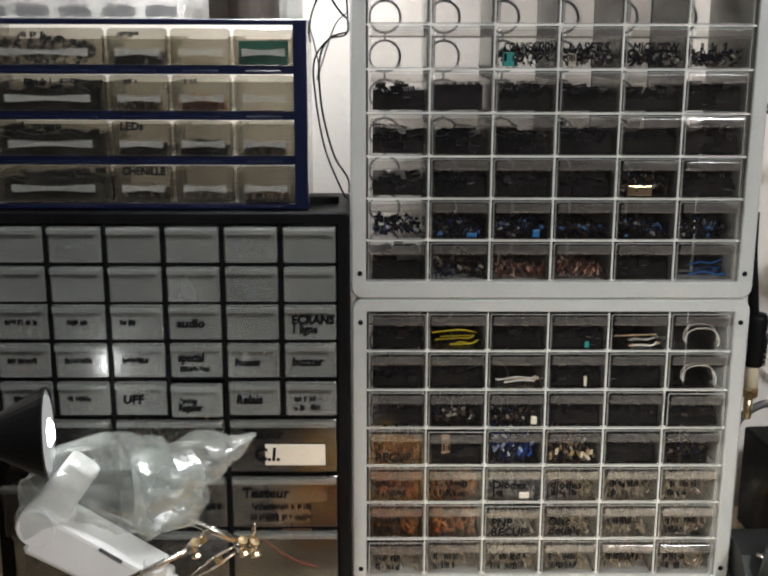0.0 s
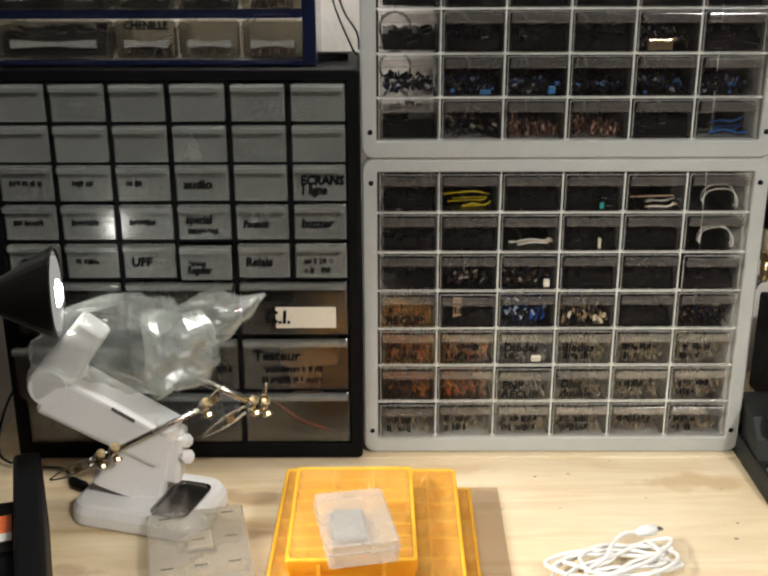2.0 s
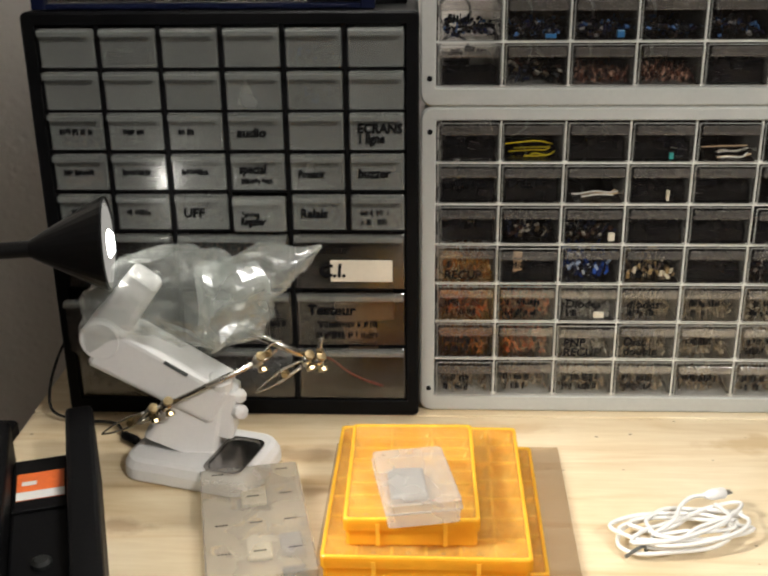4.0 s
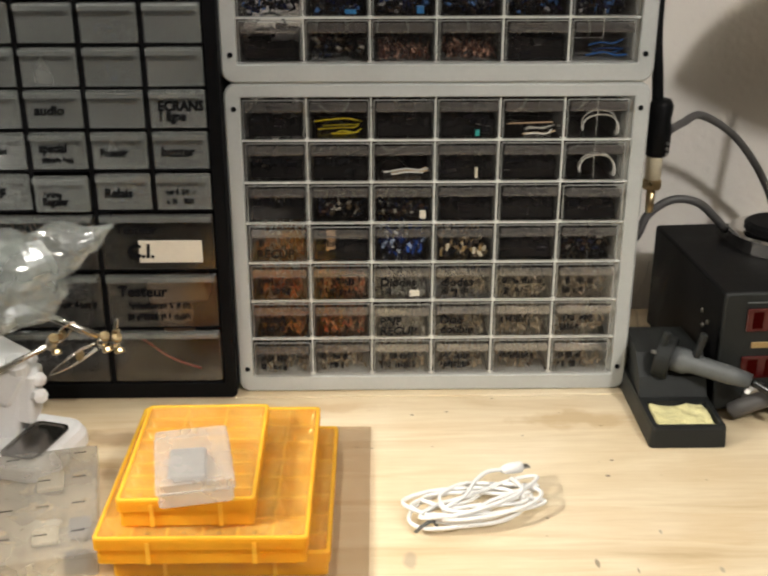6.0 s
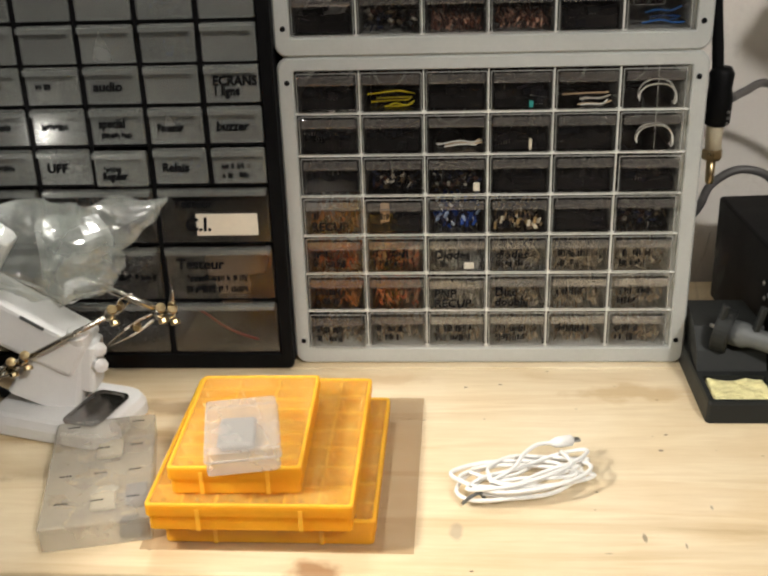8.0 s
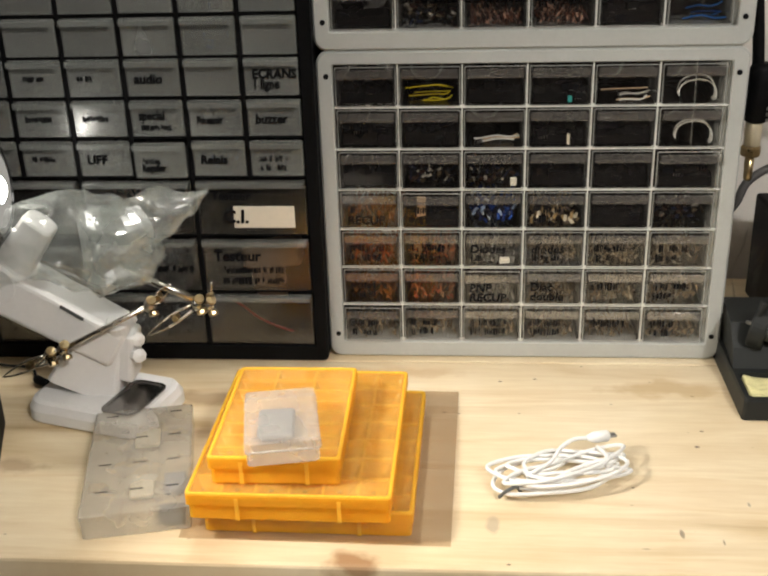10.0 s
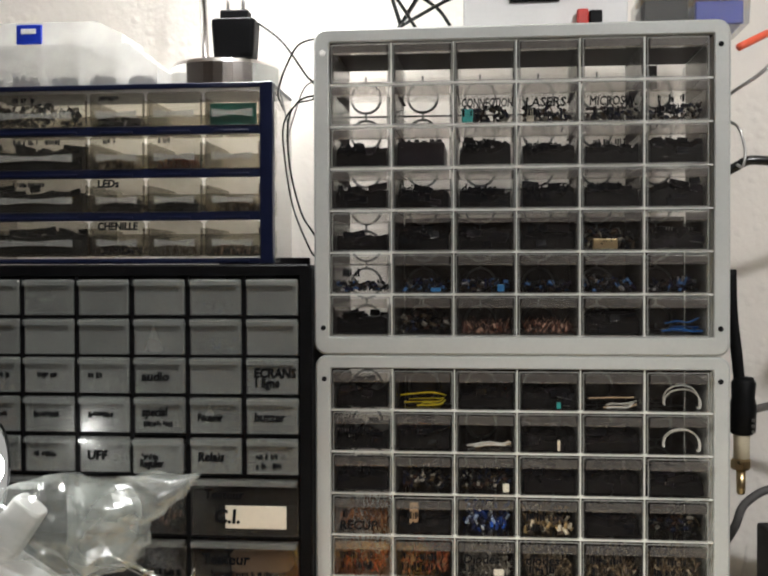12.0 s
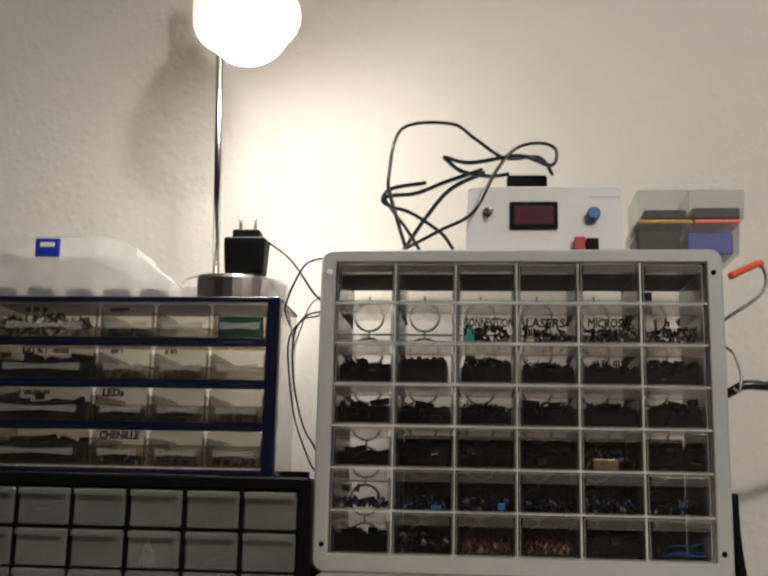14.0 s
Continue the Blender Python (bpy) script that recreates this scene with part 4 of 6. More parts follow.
# ---- navy drawer cabinet on the black one ----
NX, NY, NZ, NW, NH, ND = -0.362, -0.004, TOP + 0.0005 + BH + 0.0008, 0.312, 0.1780, 0.105
navy = thing("navy_drawer_cabinet", (NX, NY, NZ), "navy blue cabinet of four rows of clear drawers", "drawer cabinet")
bm = bmesh.new()
NROW = 0.0424
for x in (0.0, NW - 0.0125):
    box(bm, x, x + 0.0125, 0, 0.012, 0.0, NH)
for r in range(5):
    z = 0.0 if r == 0 else NH - 0.0052 if r == 4 else 0.0005 + NROW * r
    box(bm, 0.0125, NW - 0.0125, 0.0012, 0.010, z, z + (0.0052 if r in (0, 4) else 0.0088))
    if 0 < r < 4 or r == 0:
        for c in range(4):
            x = 0.0125 + (0.113 + 0.0585 * (c - 1) if c else 0.0) + 0.012
            box(bm, x, x + (0.090 if c == 0 else 0.034), -0.0008, 0.0012, z + 0.0008, z + 0.0040)
bmesh.ops.bevel(bm, geom=list(bm.edges), offset=0.0008, segments=1, affect="EDGES")
part("frame", bm, M_BLUE, navy, "navy blue plastic front frame")
bm = bmesh.new()
box(bm, 0.001, 0.003, 0.0125, ND, 0.001, NH - 0.001)
box(bm, NW - 0.003, NW - 0.001, 0.0125, ND, 0.001, NH - 0.001)
box(bm, 0.0032, NW - 0.0032, 0.0125, ND, 0.001, 0.003)
part("case", bm, M_MILKY, navy, "milky clear plastic case")
part("top_panel", rbox(0.0, NW, 0.0122, ND, NH - 0.003, NH, 0.0008, 1), M_BLUE, navy, "navy blue top panel")


def clear_drawer(w, h=0.0352):
    bm = bmesh.new()
    f = lambda d, y: [(x, y, z) for x, z in rounded(d, w - d, d, h - d, 0.004, 3)]
    loft(bm, [f(0, 0.002), f(0, 0.0008), f(0.0008, 0)], (True, True))
    front = to_mesh("front", bm, M_AMBER)
    bm = bmesh.new()
    a, b, n = w * 0.14, w * 0.86, 12
    up, lo = [], []
    for k in range(n + 1):
        s = k / n
        pinch = 0.0016 * math.sin(math.pi * s) ** 2
        up.append((a + (b - a) * s, 0.0170 - pinch))
        lo.append((a + (b - a) * s, 0.0098 + pinch))
    ring = up + lo[::-1]
    loft(bm, [[(x, y, z) for x, z in ring] for y in (-0.0002, -0.0030)], (True, True))
    grip = to_mesh("grip_label", bm, M_GRIPSTRIP)
    return front, grip, tray_mesh(w, h, 0.088, mat=M_AMBER)


WIDE, NARROW = clear_drawer(0.1105), clear_drawer(0.0560)
NAVY_WORDS = {(0, 0): "#22", (1, 0): "#50", (2, 0): "#34", (2, 1): "LEDs", (3, 1): "CHENILLE", (0, 1): "#20", (1, 1): "#18", (1, 2): "#14"}
for r in range(4):
    for c in range(4):
        front, grip, tray = NARROW if c else WIDE
        at = Vector((0.0140 + (0.1132 + 0.0585 * (c - 1) if c else 0.0), 0.0008 - rnd.uniform(0, 0.0012), NROW * (3 - r) + 0.0072))
        drawer = part("drawer", tray, None, navy, at=at)
        part("front", front, None, drawer)
        part("grip_label", grip, None, drawer, "white grip strip")
        word = NAVY_WORDS.get((r, c))
        if word and word[0] == "#":
            strokes(90 + r * 5 + c, float(word[1:]) * 0.001, 0.0055, drawer, (0.034 if c == 0 else 0.010, -0.0004, 0.0265))
        elif word:
            writing(word, 0.0105, drawer, (0.008, -0.0004, 0.0265), spread=min(1.0, 7.0 / len(word)))
        base = Vector((NX, NY, NZ)) + at
        if (r, c) == (0, 3):
            tagged(part("teal_card", rbox(0.004, 0.050, 0.006, 0.012, 0.002, 0.024, 0.001, 1), M_TEAL, at=base), "teal packet in a clear drawer", "packet")
        sort = {(0, 1): "k", (1, 1): "t", (1, 2): "R", (2, 1): "k", (2, 2): "k", (2, 3): "t", (3, 0): "k", (2, 0): "k", (0, 0): "m", (1, 0): "k", (3, 1): "m", (3, 2): "g", (3, 3): "c"}.get((r, c))
        if sort:
            shape, mat, top, what = SORTS[sort]
            ob = part("component_heap", heap(shape, 700 + r * 10 + c, 0.052 if c else 0.105, 0.055, top * 0.6 if c else 0.030, mat, 40 if c else 70), mat, second=M_STEEL)
            ob.matrix_basis = Matrix.Translation(base + Vector((0.001, 0.002, 0)))
            tagged(ob, what, "components", "components in drawers", "stuff")

# ---- desk lamp standing on the navy cabinet ----
NT = NZ + NH


def bell(mouth, facing, radius, depth, n=28):
    """Open bell-shaped lamp shade with its mouth at the given place, facing that way."""
    m = turn_to(mouth, Vector(mouth) + Vector(facing))
    out = [(radius, 0.0), (radius * 0.985, -depth * 0.12), (radius * 0.91, -depth * 0.36), (radius * 0.74, -depth * 0.60), (radius * 0.48, -depth * 0.80), (radius * 0.26, -depth * 0.93), (radius * 0.24, -depth)]
    inner = [(r - 0.0014, z + 0.001) for r, z in out]
    return lathe(inner[::-1] + out, n, m), m


def desk_lamp(base, pole_at, top, mouth, facing, label, lit, base_r, base_h, radius=0.060, depth=0.105):
    ob = thing("desk_lamp", base, label, "lamp", "desk lamps")
    b = Vector(base)
    loc = lambda p: Vector(p) - b
    part("base", lathe([(base_r, 0.0), (base_r, base_h * 0.82), (base_r * 0.96, base_h * 0.95), (base_r * 0.88, base_h), (0.0, base_h)], 36), M_CHROME, ob, "polished metal foot", smooth=False)
    part("pole", rod(loc(pole_at), loc(top), 0.0042, 14), M_CHROME, ob, "chromed pole", smooth=True)
    bm, m = bell(loc(mouth), facing, radius, depth)
    part("shade", bm, M_SHADE, ob, "white bell-shaped shade", smooth=True)
    neck = m @ Vector((0, 0, -depth))
    away = m @ Vector((0, 0, -depth - 0.035))
    t = loc(top)
    part("gooseneck", tube([t, t + Vector((-0.004, 0.004, 0.03)), (t + away) / 2 + Vector((-0.02, 0.01, 0.04)), away, neck], 0.0036, 10), M_CHROME, ob, smooth=True)
    if lit:
        c = m @ Vector((0, 0, 0.002))
        prof = [(0.047 * math.sin(a * math.pi / 14), 0.047 * math.cos(a * math.pi / 14)) for a in range(1, 12)] + [(0.018, -0.053), (0.016, -0.066)]
        part("bulb", lathe([(0.0, 0.047)] + prof, 24, turn_to(c, c + Vector(facing))), M_BULB, ob, "glowing frosted globe bulb", smooth=True)
    return ob


desk_lamp((-0.114, 0.072, NT), (-0.140, 0.085, NT + 0.028), (-0.152, 0.085, 1.70), (-0.1030, 0.020, 1.646), (0.22, -0.30, -0.93), "chromed desk lamp with a lit white shade, on a navy cabinet", True, 0.058, 0.030, 0.059, 0.135)

# plug-in power supply standing on the lamp foot
ad = thing("power_adapter", (-0.0965, 0.040, NT + 0.0305), "black plug-in power supply standing with its pins up", "power adapter")
bm = bmesh.new()
loft(bm, [[(x, y, z) for x, y in rounded(-a, a, -d, d, 0.004, 3)] for a, d, z in ((0.0195, 0.013, 0.0), (0.0205, 0.014, 0.004), (0.0222, 0.0150, 0.032), (0.0222, 0.0150, 0.038), (0.0205, 0.0135, 0.0395))], (True, True))
part("body", bm, M_BLACK, ad)
part("collar", rbox(-0.0145, 0.0145, -0.009, 0.009, 0.0397, 0.0490, 0.0015, 2), M_BLACK, ad)
for x in (-0.0080, 0.0080):
    part("pin", rod((x, 0, 0.0490), (x, 0, 0.0665), 0.0017, 10), M_STEEL, ad, "steel plug pin", smooth=True)


def cord(name, pts, r, mat, label, category="cable", group="", flat=1.0):
    return tagged(part(name, tube(pts, r, 8, flat=flat), mat, smooth=True), label, category, group)


G = "thin wires behind the cabinets"
cord("thin_wire", [(-0.073, 0.038, 1.402), (-0.050, 0.030, 1.384), (-0.035, 0.020, 1.366), (-0.020, 0.015, 1.344), (-0.0125, 0.020, 1.336), (-0.012, 0.10, 1.33)], 0.0011, M_CORD_BLACK, "thin black wire from a power adapter", "wire", G)
cord("thin_wire", [(-0.0115, 0.06, 1.385), (-0.0125, 0.020, 1.380), (-0.029, 0.020, 1.374), (-0.041, 0.020, 1.353), (-0.0465, 0.020, 1.338), (-0.0485, 0.018, 1.325), (-0.049, 0.05, 1.315)], 0.0011, M_CORD_BLACK, "thin black wire hanging beside a cabinet", "wire", G)
cord("thin_wire", [(-0.0125, 0.08, 1.330), (-0.0125, 0.020, 1.324), (-0.029, 0.020, 1.318), (-0.039, 0.020, 1.297), (-0.037, 0.020, 1.252), (-0.026, 0.020, 1.208), (-0.0125, 0.020, 1.185), (-0.012, 0.06, 1.165)], 0.0010, M_CORD_BLACK, "thin black wire looping down the wall", "wire", G)
cord("thin_wire", [(-0.0488, 0.03, 1.330), (-0.044, 0.028, 1.312), (-0.040, 0.026, 1.292), (-0.0415, 0.026, 1.279), (-0.036, 0.024, 1.297), (-0.024, 0.022, 1.330), (-0.013, 0.03, 1.342)], 0.0008, M_CORD_GREY, "thin grey wire crossing between cabinets", "wire", G)
cord("thin_wire", [(-0.0135, 0.03, 1.36), (-0.012, 0.026, 1.338), (-0.0135, 0.024, 1.322), (-0.030, 0.024, 1.317), (-0.0435, 0.024, 1.299), (-0.044, 0.024, 1.270), (-0.035, 0.022, 1.215), (-0.018, 0.022, 1.172), (-0.0125, 0.03, 1.163)], 0.0009, M_CORD_BLACK, "thin black wire hanging between two cabinets", "wire", G)


# clear component boxes on the navy cabinet
def sloped_box(place, w, d, h, cells, label):
    ob = thing("component_box", place, label, "storage box", "clear boxes on the cabinet")
    bm = bmesh.new()
    cut = min(0.030, h * 1.1)
    prof = [(0.0, 0.0), (w, 0.0), (w, h * 0.45), (w - cut, h), (0.0, h)]
    loft(bm, [[(x, y, z) for x, z in prof] for y in (0.0, d)], (True, True))
    part("shell", bm, M_FROSTBOX, ob, "frosted white plastic shell")
    for k in range(1, cells):
        bm = bmesh.new()
        box(bm, w * k / cells - 0.0006, w * k / cells + 0.0006, 0.001, d - 0.001, 0.001, h * 0.9 if k < cells - 0.5 else h * 0.5)
        part("partition", bm, M_FROSTBOX, ob)
    return ob


low = sloped_box((-0.372, 0.012, NT + 0.0003), 0.202, 0.080, 0.0440, 5, "clear compartment box holding dark screws, on a cabinet")
top = sloped_box((-0.382, 0.022, NT + 0.0448), 0.172, 0.065, 0.0245, 4, "clear compartment box with a blue clip, stacked on another")
clip = rbox(0.0615, 0.0885, -0.0035, -0.0002, 0.002, 0.0220, 0.001, 1)
part("clip", clip, M_BLUE_BRIGHT, top, "bright blue closing clip")
part("clip_plate", rbox(0.067, 0.083, -0.0048, -0.0036, 0.012, 0.0175, 0.0006, 1), M_STRIP, top)
for k in range(5):
    bmh = heap("blocks", 300 + k, 0.036, 0.05, 0.013, P_DARK, 60)
    tagged(part("screw_heap", bmh, P_DARK, at=(-0.372 + 0.0404 * k + 0.002, 0.014, NT + 0.0005)), "small dark screws in a clear compartment", "screws", "screws in the clear box", "stuff")
for k, x in enumerate((0.020, 0.100, 0.122)):
    tagged(part("small_switch", rbox(x, x + 0.012, 0.010, 0.018, 0.001, 0.008, 0.001, 1, pose(0, 0, 0, 0, 0, 8 * k)), M_STEEL, at=(-0.382, 0.022, NT + 0.0455)), "small metal part in a clear box", "component", "parts in the upper box")

# ---- power supply and boxes on the upper grey cabinet ----
UT = TOP + 0.0005 + 2 * GH + 0.0008
psu = thing("bench_power_supply", (0.1355, 0.030, UT), "white home-built power supply with a small display", "power supply")
bm = bmesh.new()
loft(bm, [[(x, y, z) for x, z in rounded(d, 0.160 - d, d, 0.0745 - d, 0.004, 3)] for d, y in ((0.0015, 0.0), (0.0, 0.0015), (0.0, 0.098), (0.0015, 0.0995))], (True, True))
part("case", bm, M_WHITE, psu, "white plastic case")
part("bezel", rbox(0.0455, 0.0945, -0.0035, 0.0, 0.0280, 0.0570, 0.001, 1), M_BLACK, psu, "black display bezel")
part("display", rbox(0.0500, 0.0900, -0.0042, -0.0035, 0.0325, 0.0525, 0.0003, 1), M_LCD, psu, "dim reddish display glass")
sw = part("toggle_switch", lathe([(0.0055, 0.0), (0.0055, 0.002), (0.0035, 0.0025), (0.0035, 0.006), (0.0, 0.006)], 8, pose(0.0225, -0.0002, 0.0465, 90, 0, 0)), M_CHROME, psu, "small chromed toggle switch")
part("lever", rod((0.0225, -0.006, 0.0465), (0.0275, -0.015, 0.0450), 0.0013, 10, r2=0.0019), M_CHROME, sw, smooth=True)
part("knob", lathe([(0.0068, 0.0), (0.0068, 0.009), (0.0055, 0.011), (0.0, 0.011)], 18, pose(0.1305, -0.0002, 0.0430, 90, 0, 0)), M_KNOB, psu, "blue turning knob")
part("terminal", rbox(0.1105, 0.1215, -0.011, -0.0002, 0.0015, 0.0180, 0.0012, 1), M_RED, psu, "red spring terminal")
part("terminal", rbox(0.1220, 0.1345, -0.011, -0.0002, 0.0015, 0.0165, 0.0012, 1), M_BLACK, psu, "black spring terminal")
part("panel_strip", rbox(0.1270, 0.1585, -0.0008, -0.0001, 0.0625, 0.0640, 0.0002, 1), M_STRIP, psu)

cable = thing("power_cable", (0.10, 0.03, UT), "black mains cable heaped over a white power supply", "cable")
off = Vector((0.10, 0.03, UT))
LOOPS = (
    [(0.075, 0.022, 1.3885), (0.058, 0.022, 1.445), (0.055, 0.024, 1.471), (0.067, 0.028, 1.523), (0.119, 0.030, 1.529), (0.145, 0.028, 1.511), (0.176, 0.026, 1.489), (0.211, 0.030, 1.491), (0.226, 0.040, 1.475)],
    [(0.112, 0.020, 1.489), (0.140, 0.016, 1.481), (0.191, 0.016, 1.488), (0.223, 0.018, 1.478), (0.228, 0.020, 1.496), (0.211, 0.020, 1.503), (0.186, 0.018, 1.496), (0.165, 0.012, 1.468), (0.143, 0.010, 1.426), (0.110, 0.012, 1.408), (0.075, 0.012, 1.3890)],
    [(0.094, 0.030, 1.464), (0.058, 0.030, 1.458), (0.048, 0.028, 1.445), (0.058, 0.026, 1.437), (0.079, 0.022, 1.429), (0.110, 0.018, 1.407), (0.123, 0.016, 1.3890)],
    [(0.153, 0.036, 1.480), (0.114, 0.040, 1.468), (0.083, 0.038, 1.455), (0.052, 0.034, 1.450), (0.057, 0.032, 1.437), (0.073, 0.028, 1.415), (0.089, 0.024, 1.3890)],
    [(0.068, 0.040, 1.3895), (0.093, 0.042, 1.429), (0.119, 0.044, 1.461), (0.155, 0.046, 1.480)],
    [(0.112, 0.020, 1.489), (0.130, 0.024, 1.475), (0.158, 0.034, 1.472), (0.180, 0.040, 1.476)],
)
for pts in LOOPS:
    part("cord", tube([Vector(p) - off for p in pts], 0.0030, 8, flat=0.62), M_CORD_BLACK, cable, smooth=True)
part("connector", rbox(0.078, 0.120, 0.006, 0.024, 0.0750, 0.0890, 0.003, 2), M_BLACK, cable, "black moulded connector")


def small_case(place, w, d, h, label, fills):
    ob = thing("small_clear_box", place, label, "storage box", "clear boxes on the grey cabinet")
    bm = bmesh.new()
    loft(bm, [[(x, y, z) for x, y in rounded(e, w - e, e, d - e, 0.003, 2)] for e, z in ((0.002, 0.0), (0.001, 0.001), (0.0, h * 0.75), (0.0, h))], (True, True))
    part("shell", bm, M_MILKYCLEAR, ob, "scratched clear plastic shell")
    bm = bmesh.new()
    box(bm, w * 0.48, w * 0.49, 0.002, d - 0.002, 0.001, h - 0.001)
    part("partition", bm, M_MILKYCLEAR, ob)
    for x0, x1, z1, mat, what in fills:
        f = part("chip_row", rbox(x0, x1, 0.006, d - 0.006, 0.0015, z1, 0.001, 1), mat, at=Vector(place))
        tagged(f, what, "components", "contents of the small boxes")
    return ob


M_MILKYCLEAR = clear("scratched_clear", (0.90, 0.90, 0.89), 0.16, 0.14, (0.62, 0.60, 0.58), 0.2)
small_case((0.3065, 0.022, UT), 0.104, 0.075, 0.0325, "clear box holding a blue connector strip", ((0.004, 0.046, 0.026, M_DARKGREY, "dark connector strips in a clear box"), (0.053, 0.098, 0.024, M_BLUE_BRIGHT, "blue connector strip in a clear box")))
small_case((0.3095, 0.022, UT + 0.0370), 0.107, 0.075, 0.0300, "clear box of dark connector strips, stacked on another", ((0.008, 0.050, 0.011, M_DARKGREY, "dark connector strips in a clear box"), (0.056, 0.103, 0.013, M_DARKGREY, "dark connector strips in a clear box")))
tagged(part("yellow_strip", rbox(0.310, 0.365, 0.024, 0.09, UT + 0.0327, UT + 0.0367, 0.001, 1), surf("mustard_card", (0.62, 0.36, 0.04), 0.6)), "mustard yellow card between two clear boxes", "card")
tagged(part("red_strip", rbox(0.366, 0.412, 0.024, 0.09, UT + 0.0327, UT + 0.0367, 0.001, 1), M_CORAL), "red plastic card between two clear boxes", "card")

# ---- things hung beside the grey cabinets ----
hook = thing("tool_hook", (0.388, 0.020, 1.33), "steel wall hook with a coral plastic tip", "hook")
ho = Vector((0.388, 0.020, 1.33))
part("steel_wire", tube([Vector(p) - ho for p in ((0.389, 0.10, 1.315), (0.396, 0.03, 1.322), (0.416, 0.020, 1.335), (0.430, 0.020, 1.349), (0.4325, 0.020, 1.362), (0.4285, 0.019, 1.374))], 0.0017, 8), M_STEEL, hook, smooth=True)
part("grip", tube([Vector(p) - ho for p in ((0.4300, 0.0190, 1.3725), (0.426, 0.018, 1.3750), (0.412, 0.005, 1.3675), (0.392, -0.008, 1.3565))], 0.0036, 10, steps=4), M_CORAL, hook, "coral plastic sleeve", smooth=True)
hk2 = thing("cable_hook", (0.400, 0.04, 1.26), "small steel hook holding a black cable", "hook")
h2 = Vector((0.400, 0.04, 1.26))
part("steel_wire", tube([Vector(p) - h2 for p in ((0.390, 0.06, 1.300), (0.402, 0.040, 1.289), (0.408, 0.036, 1.266), (0.4055, 0.034, 1.250), (0.400, 0.036, 1.252))], 0.0015, 8), M_STEEL, hk2, smooth=True)
cord("black_hose", [(0.3895, 0.05, 1.244), (0.402, 0.044, 1.251), (0.414, 0.042, 1.2565), (0.438, 0.045, 1.256), (0.50, 0.06, 1.258), (0.58, 0.09, 1.275), (0.68, 0.14, 1.29), (0.74, 0.23, 1.29)], 0.0048, M_CORD_BLACK, "thick black cable hanging over a steel hook", "cable")

pump = thing("desoldering_pump", (0.403, 0.03, 0.944), "black desoldering tool with a brass nozzle, hung up", "soldering tool")
po = Vector((0.403, 0.03, 0.944))
part("strap", tube([Vector(p) - po for p in ((0.394, 0.032, 1.150), (0.395, 0.031, 1.108), (0.399, 0.030, 1.070), (0.402, 0.030, 1.040))], 0.0058, 10, flat=0.8), M_BLACK, pump, "black fabric strap", smooth=True)
part("body", lathe([(0.0090, 0.0), (0.0125, 0.003), (0.0128, 0.028), (0.0108, 0.036), (0.0118, 0.050), (0.0085, 0.056)], 18, turn_to(Vector((0.4045, 0.03, 0.990)) - po, Vector((0.4060, 0.03, 1.05)) - po)), M_BLACK, pump, smooth=True)
for k in range(3):
    part("vent", rbox(0.0075, 0.0100, -0.0135, -0.0118, 0.049 + 0.0055 * k, 0.052 + 0.0055 * k, 0.0004, 1), M_STEEL, pump)
part("collar", lathe([(0.0078, 0.0), (0.0078, 0.022), (0.0088, 0.024)], 14, pose(0.0010, 0, 0.023)), M_BACKING, pump, "worn brown collar", smooth=True)
part("nut", lathe([(0.0075, 0.0), (0.0098, 0.002), (0.0098, 0.009), (0.0080, 0.011)], 8, pose(0.0005, 0, 0.012)), M_BRASS, pump, "brass nut")
part("nozzle", lathe([(0.0032, -0.012), (0.0042, -0.010), (0.0046, 0.012)], 12, pose(0.0005, 0, 0.0)), M_BRASS, pump, "brass nozzle", smooth=True)
cord("tool_cable", [(0.417, 0.035, 1.014), (0.440, 0.07, 1.013), (0.475, 0.12, 1.009), (0.520, 0.14, 0.981), (0.562, 0.16, 0.932), (0.590, 0.18, 0.880), (0.600, 0.19, 0.80), (0.600, 0.19, 0.7535)], 0.0042, M_CORD_GREY, "grey tool cord arching against the wall", "cable", "grey cords")
cord("tool_cable", [(0.408, 0.12, 0.862), (0.414, 0.10, 0.885), (0.423, 0.10, 0.907), (0.447, 0.10, 0.923), (0.474, 0.10, 0.920), (0.497, 0.11, 0.901), (0.515, 0.12, 0.882)], 0.0046, M_CORD_GREY, "grey cord looped over a soldering station", "cable", "grey cords")

# small plastic bags of parts between cabinet and station
bag = bmesh.new()
for k in range(7):
    for j in range(9):
        bag.verts.new((0.392 + 0.0055 * k + 0.004 * noise.noise((k, j, 0.3)), 0.02 + 0.012 * noise.noise((k * 0.9, j * 0.9, 2.0)), 0.752 + 0.0165 * j))
bag.verts.ensure_lookup_table()
for k in range(6):
    for j in range(8):
        a = k * 9 + j
        bag.faces.new([bag.verts[v] for v in (a, a + 9, a + 10, a + 1)])
bmesh.ops.solidify(bag, geom=list(bag.faces), thickness=0.004)
tagged(part("parts_bag", bag, M_CLEAR), "crumpled clear plastic bag of small parts by the cabinet", "bag")

